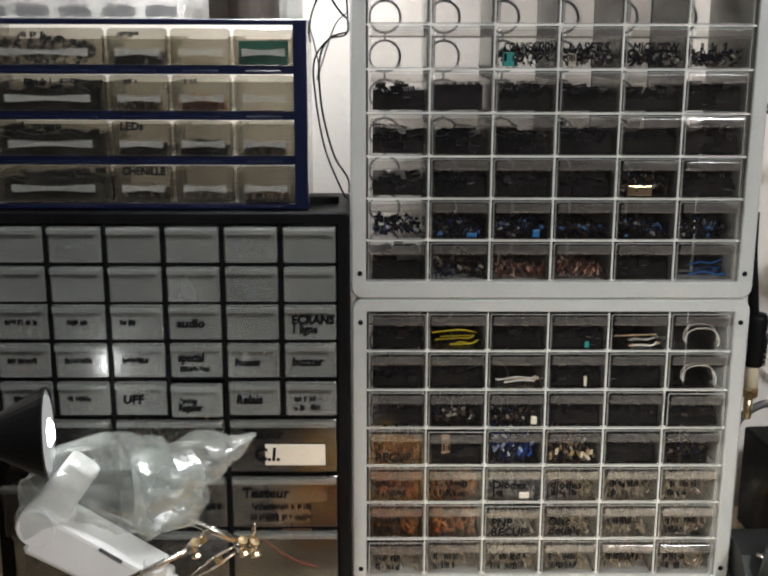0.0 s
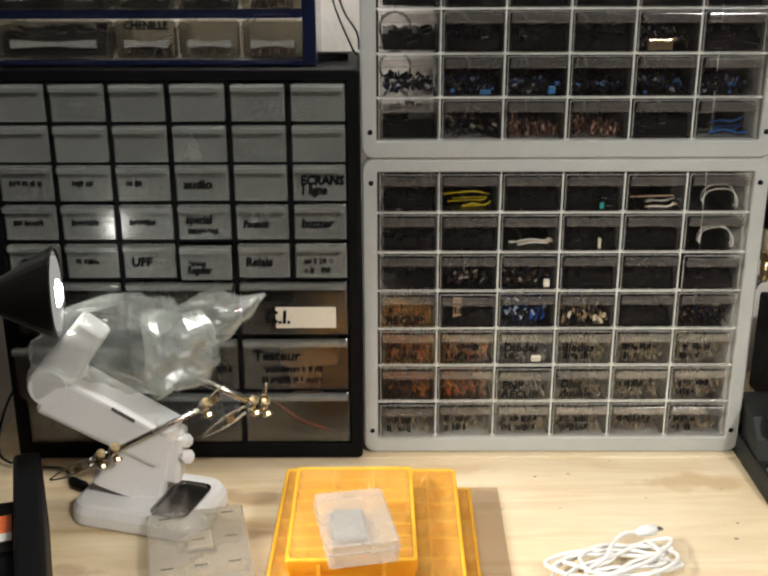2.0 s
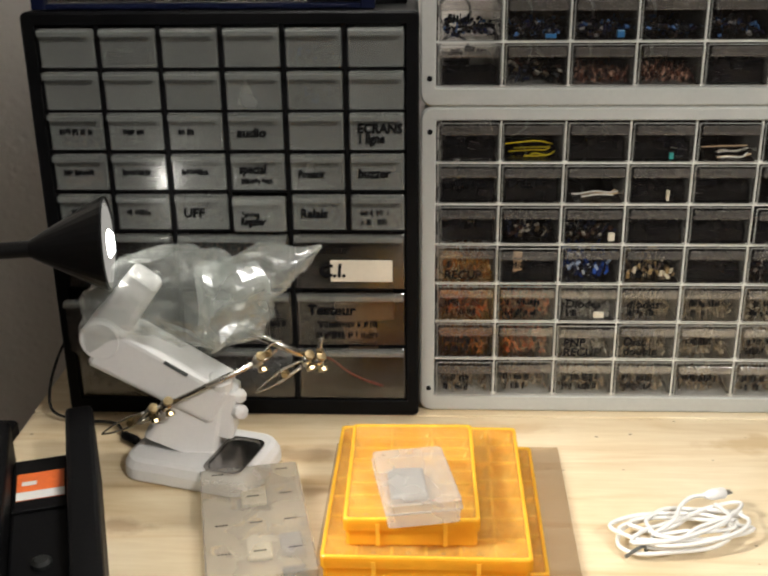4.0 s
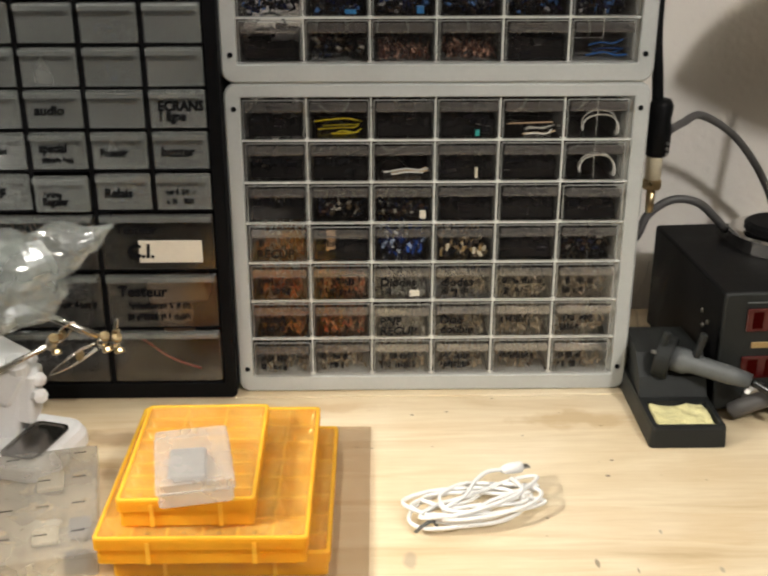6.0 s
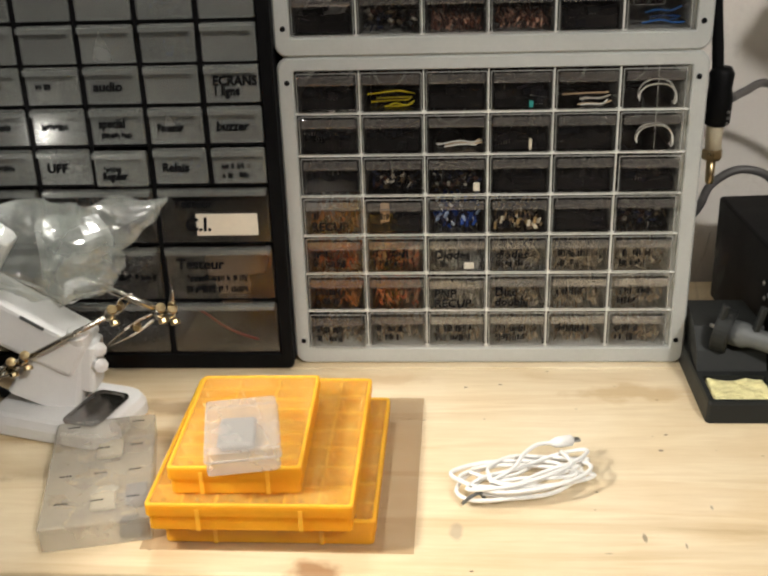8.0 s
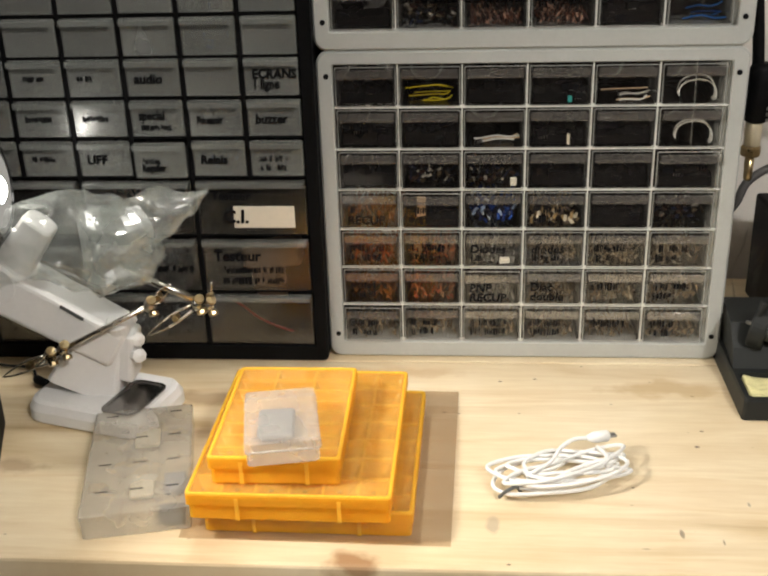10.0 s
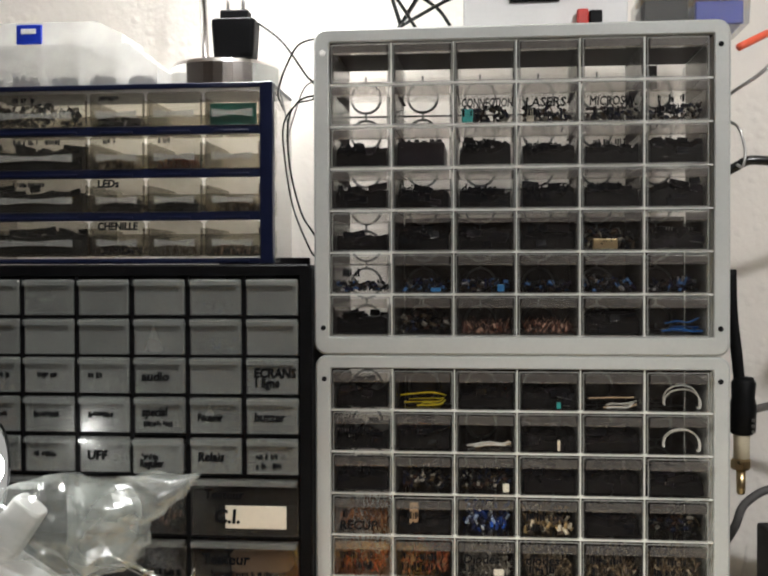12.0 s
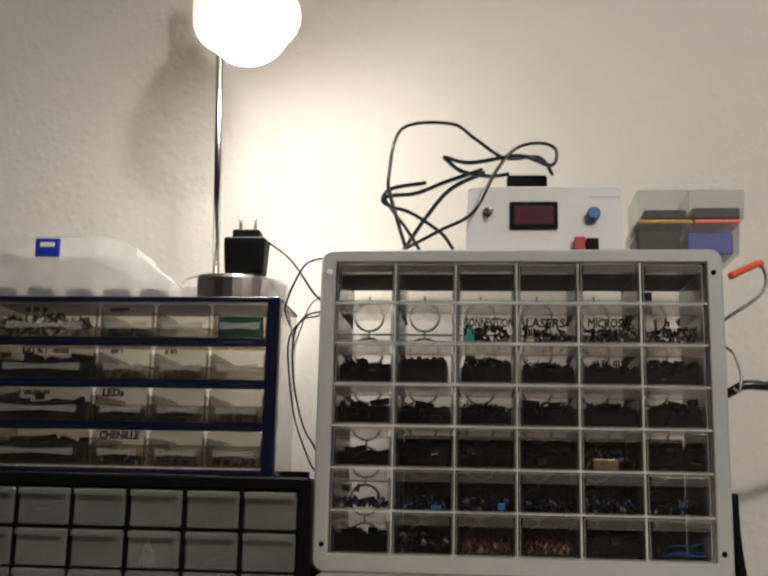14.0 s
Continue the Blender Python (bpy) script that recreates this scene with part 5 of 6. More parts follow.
# ---- soldering station ----
st = thing("soldering_station", (0.452, -0.052, TOP), "black soldering station with two red displays", "soldering station")
yaw = 3.8
st.matrix_basis = pose(0.462, -0.052, TOP + 0.0005, 0, 0, yaw)
SW, SD, SH = 0.170, 0.205, 0.126
bm = bmesh.new()
loft(bm, [[(x, y, z) for x, z in rounded(d, SW - d, 0.006 + d, SH - d, 0.003, 2)] for d, y in ((0.001, 0.004), (0.0, 0.005), (0.0, SD))], (True, True))
part("case", bm, M_BLACK, st, "black painted metal case")
bm = bmesh.new()
loft(bm, [[(x, y, z) for x, z in rounded(d, SW - d, 0.004 + d, SH + 0.001 - d, 0.003, 2)] for d, y in ((0.0015, -0.0015), (0.0, 0.0), (0.0, 0.0035))], (True, True))
part("front_panel", bm, M_DARKGREY, st, "dark grey front panel")
for z in (0.088, 0.038):
    part("display", rbox(0.022, 0.085, -0.0042, -0.0018, z, z + 0.024, 0.0008, 1), M_REDGLASS, st, "dark red numeric display")
    bm = bmesh.new()
    for k in range(3):
        box(bm, 0.028 + 0.018 * k, 0.038 + 0.018 * k, -0.0048, -0.0044, z + 0.0035, z + 0.0205)
    tagged(part("digits", bm, glow("dim_red_digits", (0.9, 0.05, 0.03), 0.025), st), kind="stuff")
part("panel_bar", rbox(0.030, 0.075, -0.0030, -0.0018, 0.070, 0.0765, 0.0005, 1), M_BRASS, st)
part("panel_bar", rbox(0.022, 0.085, -0.0026, -0.0018, 0.117, 0.1185, 0.0003, 1), M_GRIP, st)
part("socket", lathe([(0.013, 0.0), (0.013, 0.004), (0.010, 0.009), (0.0, 0.009)], 16, pose(0.040, -0.0018, 0.020, 90, 0, 0)), M_STEEL, st, "steel cable socket")
for k, (y, z) in enumerate(((0.050, 0.089), (0.035, 0.082), (0.045, 0.075))):
    part("screw", lathe([(0.0028, 0.0), (0.0022, 0.0014), (0.0, 0.0016)], 10, pose(-0.0001, y, z, 0, -90, 0)), M_STEEL, st, "bright screw head", smooth=True)
for x in (0.02, 0.15):
    for y in (0.02, 0.17):
        part("foot", lathe([(0.007, 0.0), (0.008, 0.0062)], 12, pose(x, y, 0)), M_BLACK, st)
desk_lamp((0.560, 0.085, TOP + 0.1275), (0.562, 0.095, TOP + 0.13), (0.590, 0.110, 1.26), (0.585, 0.030, 1.132), (-0.36, -0.50, -0.79), "unlit white desk lamp standing on a soldering station", False, 0.052, 0.018, 0.070, 0.115)
tagged(part("base_ring", lathe([(0.030, 0.0), (0.034, 0.003), (0.034, 0.009), (0.030, 0.012)], 24, pose(0.552, 0.070, TOP + 0.1465)), M_BLACK), "black rubber ring lying on a lamp foot", "ring")

# ---- iron stand with sponge ----
def bar_between(a, b, w):
    """A square bar from a to b."""
    return rbox(-w / 2, w / 2, -w / 2, w / 2, 0.0, (Vector(b) - Vector(a)).length, w * 0.15, 1, turn_to(a, b))


stand = thing("iron_stand", (0.384, -0.119, TOP + 0.0003), "dark grey soldering iron stand with a yellow sponge", "iron stand")
bm = bmesh.new()
o = lambda e, z: [(x, y, z) for x, y in rounded(e, 0.072 - e, e, 0.150 - e, 0.004)]
i = lambda z: [(x, y, z) for x, y in rounded(0.0065, 0.0655, 0.0065, 0.052, 0.003)]
loft(bm, [o(0.0, 0.0), o(0.001, 0.018), o(0.002, 0.0215), i(0.0215), i(0.008)], (True, True))
part("base", bm, M_DARKGREY, stand, "dark grey moulded base")
bm = rbox(0.0085, 0.0635, 0.0085, 0.050, 0.0082, 0.0200, 0.003, 2)
bmesh.ops.subdivide_edges(bm, edges=[e for e in bm.edges if e.calc_length() > 0.02], cuts=9, use_grid_fill=True)
for v in bm.verts:
    if v.co.z > 0.015:
        v.co.z += 0.0028 * noise.noise(v.co * 95.0) + 0.0010 * noise.noise(v.co * 300.0)
part("sponge", bm, M_SPONGE, stand, "damp yellow sponge")
bm = bmesh.new()
loft(bm, [[(x, y, z) for x, y in ((0.003, y0), (0.069, y0), (0.064, 0.146), (0.008, 0.146))] for y0, z in ((0.060, 0.0205), (0.068, 0.040), (0.086, 0.058))], (True, True))
part("riser", bm, M_DARKGREY, stand)
part("cradle", lathe([(0.0150, 0.0), (0.0205, 0.0), (0.0215, 0.002), (0.0215, 0.013), (0.0205, 0.015), (0.0150, 0.015), (0.0150, 0.0)], 32, turn_to((0.022, 0.078, 0.060), (0.077, 0.050, 0.050))), M_DARKGREY, stand, "dark grey ring cradle", smooth=False)
part("cradle_arm", bar_between((0.012, 0.100, 0.040), (0.026, 0.078, 0.046), 0.010), M_DARKGREY, stand)
part("cradle_arm", bar_between((0.048, 0.100, 0.040), (0.040, 0.072, 0.042), 0.008), M_DARKGREY, stand)
for s in (0.0, 0.028):
    part("prong", rbox(-0.003, 0.003, -0.004, 0.004, 0.0, 0.026, 0.0012, 1, pose(0.020 + s * 1.2, 0.066 - s * 0.2, 0.064, 0, 14, 0)), M_DARKGREY, stand)
iron = thing("soldering_iron", (0.425, -0.055, 0.815), "grey-handled soldering iron resting in its stand", "soldering iron")
io = Vector((0.425, -0.055, 0.815))
a, b = Vector((0.414, -0.046, 0.810)), Vector((0.486, -0.080, 0.799))
L = (b - a).length
part("handle", lathe([(0.0095, 0.0), (0.0125, 0.003), (0.0125, 0.018), (0.0098, 0.024), (0.0092, L * 0.75), (0.0070, L), (0.0, L)], 18, turn_to(a - io, b - io)), M_GRIP, iron, "grey rubber grip", smooth=True)
part("tip", rod(a - io, a - io - (b - a).normalized() * 0.016, 0.0028, 10, r2=0.0018), M_STEEL, iron, "hot metal tip", smooth=True)
part("cord", tube([b - io, b - io + Vector((0.02, -0.01, -0.010)), b - io + Vector((0.05, -0.02, -0.030)), b - io + Vector((0.09, -0.01, -0.040)), b - io + Vector((0.13, 0.02, -0.0435))], 0.0040, 8), M_CORD_BLACK, iron, smooth=True)
tagged(part("coiled_cord", tube([(0.478, -0.066, 0.7600), (0.486, -0.074, 0.770), (0.504, -0.076, 0.778), (0.522, -0.070, 0.778), (0.532, -0.064, 0.7600)], 0.0085, 10), M_CORD_GREY, smooth=True), "grey coiled cord lying by the soldering station", "cable")

# ---- plastic sheet and orange boxes ----
M_SHEET = clear("plastic_sheet", (0.92, 0.89, 0.86), 0.03, 0.3, (0.5, 0.4, 0.3), 0.2, 12, 0.25)
bm = bmesh.new()
box(bm, -0.088, 0.126, -0.312, -0.072, 0.0, 0.0005)
tagged(part("plastic_sheet", bm, M_SHEET, at=pose(0, 0, TOP + 0.0003, 0, 0, -0.8)), "thin smoky plastic sheet lying under orange boxes", "sheet")


def orange_box(place, w, d, h, cols, rows, label, rz=0.0):
    ob = thing("orange_organizer", place, label, "organizer box", "orange organizer boxes", rz)
    bm = bmesh.new()
    f = lambda e, z: [(x, y, z) for x, y in rounded(e, w - e, e, d - e, 0.003, 2)]
    loft(bm, [f(0.002, 0.0), f(0.001, 0.001), f(0.001, h * 0.60), f(-0.0008, h * 0.62), f(-0.0008, h), f(0.0022, h), f(0.0030, 0.0020)], (True, True))
    part("tray", bm, M_ORANGE, ob, "bright orange plastic tray")
    for k in range(1, cols):
        bm = bmesh.new()
        x = w * k / cols
        box(bm, x - 0.0010, x + 0.0010, 0.003, d - 0.003, 0.0022, h - 0.0006)
        part("partition", bm, M_ORANGE_EDGE, ob)
    for k in range(1, rows):
        bm = bmesh.new()
        y = d * k / rows
        box(bm, 0.003, w - 0.003, y - 0.0012, y + 0.0012, 0.0022, h - 0.0006)
        part("partition", bm, M_ORANGE_EDGE, ob)
    bm = bmesh.new()
    for a in range(cols):
        for c in range(rows):
            x0, x1, y0, y1 = w * a / cols + 0.0007, w * (a + 1) / cols - 0.0007, d * c / rows + 0.0007, d * (c + 1) / rows - 0.0007
            x0, x1, y0, y1 = max(x0, 0.0035), min(x1, w - 0.0035), max(y0, 0.0035), min(y1, d - 0.0035)
            g = lambda e, z: [(x, y, z) for x, y in rounded(x0 + e, x1 - e, y0 + e, y1 - e, 0.002, 2)]
            low = h * 0.55
            loft(bm, [g(0.0, h - 0.0015), g(0.0010, h * 0.82), g(0.0026, low + h * 0.14), g(0.0052, low + h * 0.04), g(0.0085, low)], (False, True))
    tagged(part("pockets", bm, M_ORANGE, ob, "rounded orange pockets"), kind="stuff")
    bm = bmesh.new()
    f2 = lambda e, z: [(x, y, z) for x, y in rounded(0.0008 + e, w - 0.0008 - e, 0.0008 + e, d - 0.0008 - e, 0.003, 2)]
    loft(bm, [f2(0.0, h + 0.0002), f2(0.0, h + 0.0009), f2(0.0006, h + 0.0013)], (True, True))
    part("lid", bm, M_ORANGE_LID, ob, "clear orange lid")
    bm = bmesh.new()
    f3 = lambda e, z: [(x, y, z) for x, y in rounded(-0.0006 + e, w + 0.0006 - e, -0.0006 + e, d + 0.0006 - e, 0.003, 2)]
    loft(bm, [f3(0.0, h - 0.0030), f3(0.0, h + 0.0014), f3(0.0006, h + 0.0020), f3(0.0022, h + 0.0020), f3(0.0028, h + 0.0014), f3(0.0028, h - 0.0030), f3(0.0, h - 0.0030)])
    part("lid_rim", bm, M_ORANGE_EDGE, ob, "raised yellow-orange lid edge")
    for a in range(cols):
        part("stud", lathe([(0.0022, 0.0), (0.0018, 0.0010), (0.0, 0.0015)], 8, pose(w * (a + 0.5) / cols, 0.0065, h + 0.0012)), M_ORANGE_LID, ob, smooth=True)
    for k in (0.25, 0.75):
        part("latch", rbox(w * k - 0.0016, w * k + 0.0016, -0.0014, -0.0007, 0.001, h * 0.9, 0.0002, 1), M_ORANGE_EDGE, ob)
    return ob


orange_box((-0.074, -0.303, TOP + 0.0011), 0.166, 0.190, 0.0215, 5, 7, "large orange compartment box at the bottom of a stack", -0.6)
orange_box((-0.080, -0.3195, TOP + 0.0246), 0.157, 0.198, 0.0225, 6, 7, "large orange compartment box in the middle of a stack", -0.4)
orange_box((-0.0630, -0.3080, TOP + 0.0497), 0.1010, 0.144, 0.0225, 3, 8, "small orange compartment box on a stack of boxes", 0.6)
milk = thing("small_milky_box", (-0.0290, -0.3225, TOP + 0.0745), "milky clear plastic box lying on orange boxes", "box", rz=11.0)
bm = bmesh.new()
f = lambda e, z: [(x, y, z) for x, y in rounded(e, 0.0545 - e, e, 0.079 - e, 0.003, 2)]
loft(bm, [f(0.001, 0.0), f(0.0, 0.001), f(0.0, 0.0115), f(-0.0006, 0.012), f(-0.0006, 0.0195), f(0.001, 0.0205)], (True, True))
part("shell", bm, M_MILKBOX, milk)
bm = bmesh.new()
loft(bm, [f(-0.0008, 0.0120), f(-0.0016, 0.0122), f(-0.0016, 0.0134), f(-0.0008, 0.0136), f(-0.0008, 0.0120)])
part("lid_rim", bm, M_MILKBOX, milk, "raised rim of the lid")
tagged(part("grey_leaflet", rbox(0.005, 0.034, 0.030, 0.072, 0.0012, 0.0075, 0.0028, 3, pose(0, 0.002, 0, 0, 0, -4)), M_SLATE, at=milk.matrix_basis.copy()), "grey part wrapped inside a milky box", "component")

# ---- clear lidded box with small labels ----
cb = thing("clear_sorting_box", (-0.1665, -0.318, TOP + 0.0003), "clear sorting box with small printed lid labels", "organizer box", rz=-11.0)
cb.matrix_basis = pose(-0.168, -0.318, TOP + 0.0004, 0, 0, 13.0)
M_BOXCLEAR = clear("thin_clear_box", (0.95, 0.94, 0.91), 0.34, 0.16, (0.72, 0.69, 0.63), 0.2, 30, 0.5)
bm = bmesh.new()
f = lambda e, z: [(x, y, z) for x, y in rounded(e, 0.086 - e, e, 0.162 - e, 0.003, 2)]
loft(bm, [f(0.001, 0.0), f(0.0, 0.001), f(0.0, 0.0175), f(-0.0005, 0.018), f(-0.0005, 0.0215), f(0.001, 0.0225)], (True, True))
part("shell", bm, M_BOXCLEAR, cb, "thin clear plastic shell")
for k in range(1, 3):
    bm = bmesh.new()
    box(bm, 0.086 * k / 3 - 0.0005, 0.086 * k / 3 + 0.0005, 0.002, 0.160, 0.001, 0.0080)
    part("partition", bm, M_CLEAR, cb)
for k in range(1, 4):
    bm = bmesh.new()
    box(bm, 0.002, 0.084, 0.162 * k / 4 - 0.0005, 0.162 * k / 4 + 0.0005, 0.001, 0.0075)
    part("partition", bm, M_CLEAR, cb)
for k in range(3):
    for j in range(4):
        if (k, j) in ((0, 2), (1, 3)):
            continue
        bm, rnd2 = bmesh.new(), random.Random(k * 5 + j)
        x = 0.010 + 0.0283 * k
        for n in range(4):
            box(bm, x + 0.0027 * n, x + 0.0027 * n + 0.0020, 0.0, 0.0016, 0.0, 0.0003)
        tagged(part("printed_mark", bm, M_INK, cb, at=(0, 0.030 + 0.040 * j, 0.0226)), kind="stuff")
for k, (x, y, w, d, mat) in enumerate(((0.034, 0.046, 0.020, 0.030, M_BACKING), (0.060, 0.006, 0.020, 0.024, M_GRIP), (0.062, 0.048, 0.018, 0.028, M_FOAM), (0.034, 0.126, 0.022, 0.026, M_BACKING))):
    ob = part("small_packet", rbox(x, x + w, y, y + d, 0.0013, 0.006, 0.001, 1), mat)
    ob.matrix_basis = cb.matrix_basis.copy()
    tagged(ob, "small packet of parts in a clear box", "packet", "packets in the sorting box")

# ---- white lead ----
lead = thing("white_usb_lead", (0.212, -0.222, TOP), "coiled white lead with a small plug", "cable")
lo = Vector((0.21, -0.215, TOP))
rnd = random.Random(4)
pts = []
turns = 8
for k in range(turns * 10 + 1):
    a = 2 * math.pi * k / 10 + 0.4
    t = k / (turns * 10)
    sx, sy = 0.050 + 0.011 * math.sin(k * 0.37) + rnd.uniform(-0.005, 0.005), 0.020 + 0.009 * math.sin(k * 0.23 + 1) + rnd.uniform(-0.004, 0.004)
    x, y = sx * math.cos(a), sy * math.sin(a)
    tilt = 18 + 16 * math.sin(k * 0.105)
    c, s = math.cos(radians(tilt)), math.sin(radians(tilt))
    pts.append((x * c - y * s + 0.004 * math.sin(k * 0.11), x * s + y * c, 0.0028 + 0.012 * t + 0.006 * abs(math.sin(k * 0.31))))
part("cord", tube(pts, 0.0018, 8, steps=4), M_CORD, lead, "white plastic cord", smooth=True)
end = [Vector((-0.030, -0.020, 0.018)), Vector((-0.010, -0.004, 0.021)), Vector((0.000, 0.016, 0.022)), Vector((0.012, 0.029, 0.023)), Vector((0.026, 0.034, 0.022))]
part("cord", tube(end, 0.0018, 8), M_CORD, lead, smooth=True)
d = (end[-1] - end[-2]).normalized()
plug = part("plug", lathe([(0.0024, -0.002), (0.0045, 0.003), (0.0050, 0.006), (0.0050, 0.017), (0.0035, 0.0185), (0.0, 0.0185)], 12, turn_to(end[-1], end[-1] + d)), M_CORD, lead, "white moulded plug", smooth=True)
part("contact", rbox(-0.0028, 0.0028, -0.0010, 0.0010, 0.018, 0.025, 0.0004, 1, turn_to(end[-1], end[-1] + d)), M_STEEL, plug, "steel plug contact")
part("tie", tube([(-0.052, -0.030, 0.004), (-0.046, -0.034, 0.013), (-0.038, -0.030, 0.014), (-0.034, -0.024, 0.004)], 0.0016, 8), M_GRIP, lead, "small grey cable tie", smooth=True)

# ---- black tool case ----
case = thing("black_tool_case", (-0.304, -0.147, TOP), "black plastic tool case with an orange sticker", "tool case")
case.matrix_basis = pose(-0.300, -0.146, TOP + 0.0004, 0, 0, 18.5)
part("side", rbox(-0.024, 0.0, -0.34, 0.0, 0.0, 0.082, 0.004, 2), M_BLACK, case)
part("side", rbox(-0.094, -0.070, -0.34, -0.005, 0.0, 0.080, 0.004, 2), M_BLACK, case)
part("body", rbox(-0.0698, -0.0242, -0.34, -0.030, 0.0, 0.052, 0.003, 2), M_BLACK, case)
for y in (-0.115, -0.215):
    part("rib", rbox(-0.0690, -0.0250, y - 0.002, y + 0.002, 0.0521, 0.0545, 0.0006, 1), M_BLACK, case)
part("latch", lathe([(0.008, 0.0), (0.008, 0.003), (0.005, 0.005), (0.0, 0.005)], 14, pose(-0.045, -0.190, 0.052)), M_DARKGREY, case)
part("sticker", rbox(-0.066, -0.028, -0.098, -0.056, 0.0521, 0.0527, 0.0002, 1), M_STICKER, case, "orange sticker")
part("sticker_bar", rbox(-0.066, -0.028, -0.098, -0.086, 0.0528, 0.0532, 0.0001, 1), M_STRIP, case, "white sticker strip")
part("sticker_bar", rbox(-0.062, -0.050, -0.076, -0.070, 0.0528, 0.0532, 0.0001, 1), M_STRIP, case)

# ---- cone lamp at the edge of the bench ----
cone = thing("cone_lamp", (-0.45, -0.10, TOP), "black cone-shaped gooseneck lamp, lit", "lamp")
co = Vector((-0.45, -0.10, TOP))
mouth, ax = Vector((-0.2790, -0.118, 0.9735)), Vector((0.984, 0.165, 0.02)).normalized()
m = turn_to(mouth - co, mouth - co + ax)
prof = [(0.0415, 0.0), (0.0405, -0.003), (0.0120, -0.058), (0.0075, -0.066), (0.0072, -0.10)]
inn = [(r - 0.0012, z + 0.0015) for r, z in prof[:4]]
part("shade", lathe([(0.0, -0.060)] + inn[::-1] + prof, 32, m), M_CONE, cone, "black metal cone with a polished inside", smooth=False)
part("reflector", lathe([(0.0392, -0.0005), (0.0375, -0.004), (0.030, -0.020), (0.014, -0.046), (0.0, -0.048)], 28, m), M_WHITE, cone, "white reflector", smooth=True)
part("diffuser", lathe([(0.0, 0.0012), (0.034, 0.0008), (0.034, -0.001), (0.0, -0.001)], 24, m), glow("lit_diffuser", (1.0, 0.94, 0.84), 0.30), cone, "glowing diffuser", smooth=False)
part("led", lathe([(0.0, 0.006), (0.008, 0.005), (0.0125, 0.002), (0.0125, 0.0013), (0.0, 0.0013)], 20, m), M_LED, cone, "lit lamp bulb", smooth=True)
tail = m @ Vector((0, 0, -0.10))
part("gooseneck", tube([tail, tail + Vector((-0.03, 0.004, 0.0)), tail + Vector((-0.070, 0.012, -0.02)), tail + Vector((-0.09, 0.018, -0.08)), Vector((0.02, 0.03, 0.10)) + Vector((-0.02, 0, 0)), Vector((0.005, 0.03, -0.002))], 0.0058, 10), M_BLACK, cone, "black flexible neck", smooth=True)
part("clamp", rbox(-0.02, 0.036, 0.005, 0.055, -0.060, 0.010, 0.003, 1), M_BLACK, cone, "black table clamp")
cord("black_lead", [(-0.2995, -0.07, 0.7545), (-0.3150, -0.045, 0.756), (-0.350, -0.04, 0.757), (-0.385, -0.03, 0.765), (-0.388, 0.01, 0.80), (-0.380, 0.10, 0.83)], 0.0016, M_CORD_BLACK, "thin black lead running behind a cabinet", "cable")
tagged(part("lead_plug", lathe([(0.0030, 0.0), (0.0045, 0.003), (0.0045, 0.020), (0.0030, 0.024)], 12, turn_to((-0.302, -0.066, 0.7555), (-0.275, -0.085, 0.7560))), M_BLACK, smooth=True), "black plug at a magnifier foot", "plug")

# ---- magnifier stand with holding clips, head wrapped in a bag ----
mag = thing("magnifier_stand", (-0.215, -0.125, TOP + 0.0003), "white magnifier stand with holding arms and a bagged head", "magnifier")
mo = Vector((-0.215, -0.125, TOP + 0.0003))
R = pose(0, 0, 0, 0, 0, -16)
bm = bmesh.new()
f = lambda e, z: [R @ Vector((x, y, z)) for x, y in rounded(-0.067 + e, 0.067 - e, -0.033 + e, 0.058 - e, 0.022 - e * 0.5, 6)]
loft(bm, [f(0.002, 0.0), f(0.0, 0.002), f(0.0005, 0.012), f(0.004, 0.019), f(0.008, 0.021)], (True, True))
part("foot", bm, M_WHITE, mag, "white plastic foot", smooth=False)
bm = bmesh.new()
f = lambda e, z: [R @ Vector((x, y, z)) for x, y in rounded(0.018 + e, 0.056 - e, -0.028 + e, 0.036 - e, 0.009, 4)]
loft(bm, [f(0.0, 0.0212), f(0.0, 0.0228), f(0.0025, 0.0228), f(0.004, 0.0216)], (True, True))
part("tray", bm, M_DISH, mag, "polished metal dish")
P = lambda x, y, z: Vector((x, y, z)) - mo


def bar(a, b, w0, d0, w1, d1, r=0.004, side=(0, 1, 0)):
    """A moulded arm from a to b, w wide across and d deep along side, tapering."""
    a, b = Vector(a), Vector(b)
    ax2 = (b - a).normalized()
    sd = (Vector(side) - ax2 * Vector(side).dot(ax2)).normalized()
    ac = ax2.cross(sd)
    bmx = bmesh.new()
    L2 = (b - a).length
    loops = []
    for t, k in ((0.0, 0.9), (0.03, 1.0), (0.97, 1.0), (1.0, 0.9)):
        w, dd = (w0 + (w1 - w0) * t) / 2 * k, (d0 + (d1 - d0) * t) / 2 * k
        loops.append([a + ax2 * L2 * t + ac * u + sd * v for u, v in rounded(-w, w, -dd, dd, min(r, w * 0.9, dd * 0.9), 3)])
    loft(bmx, loops, (True, True))
    return bmx


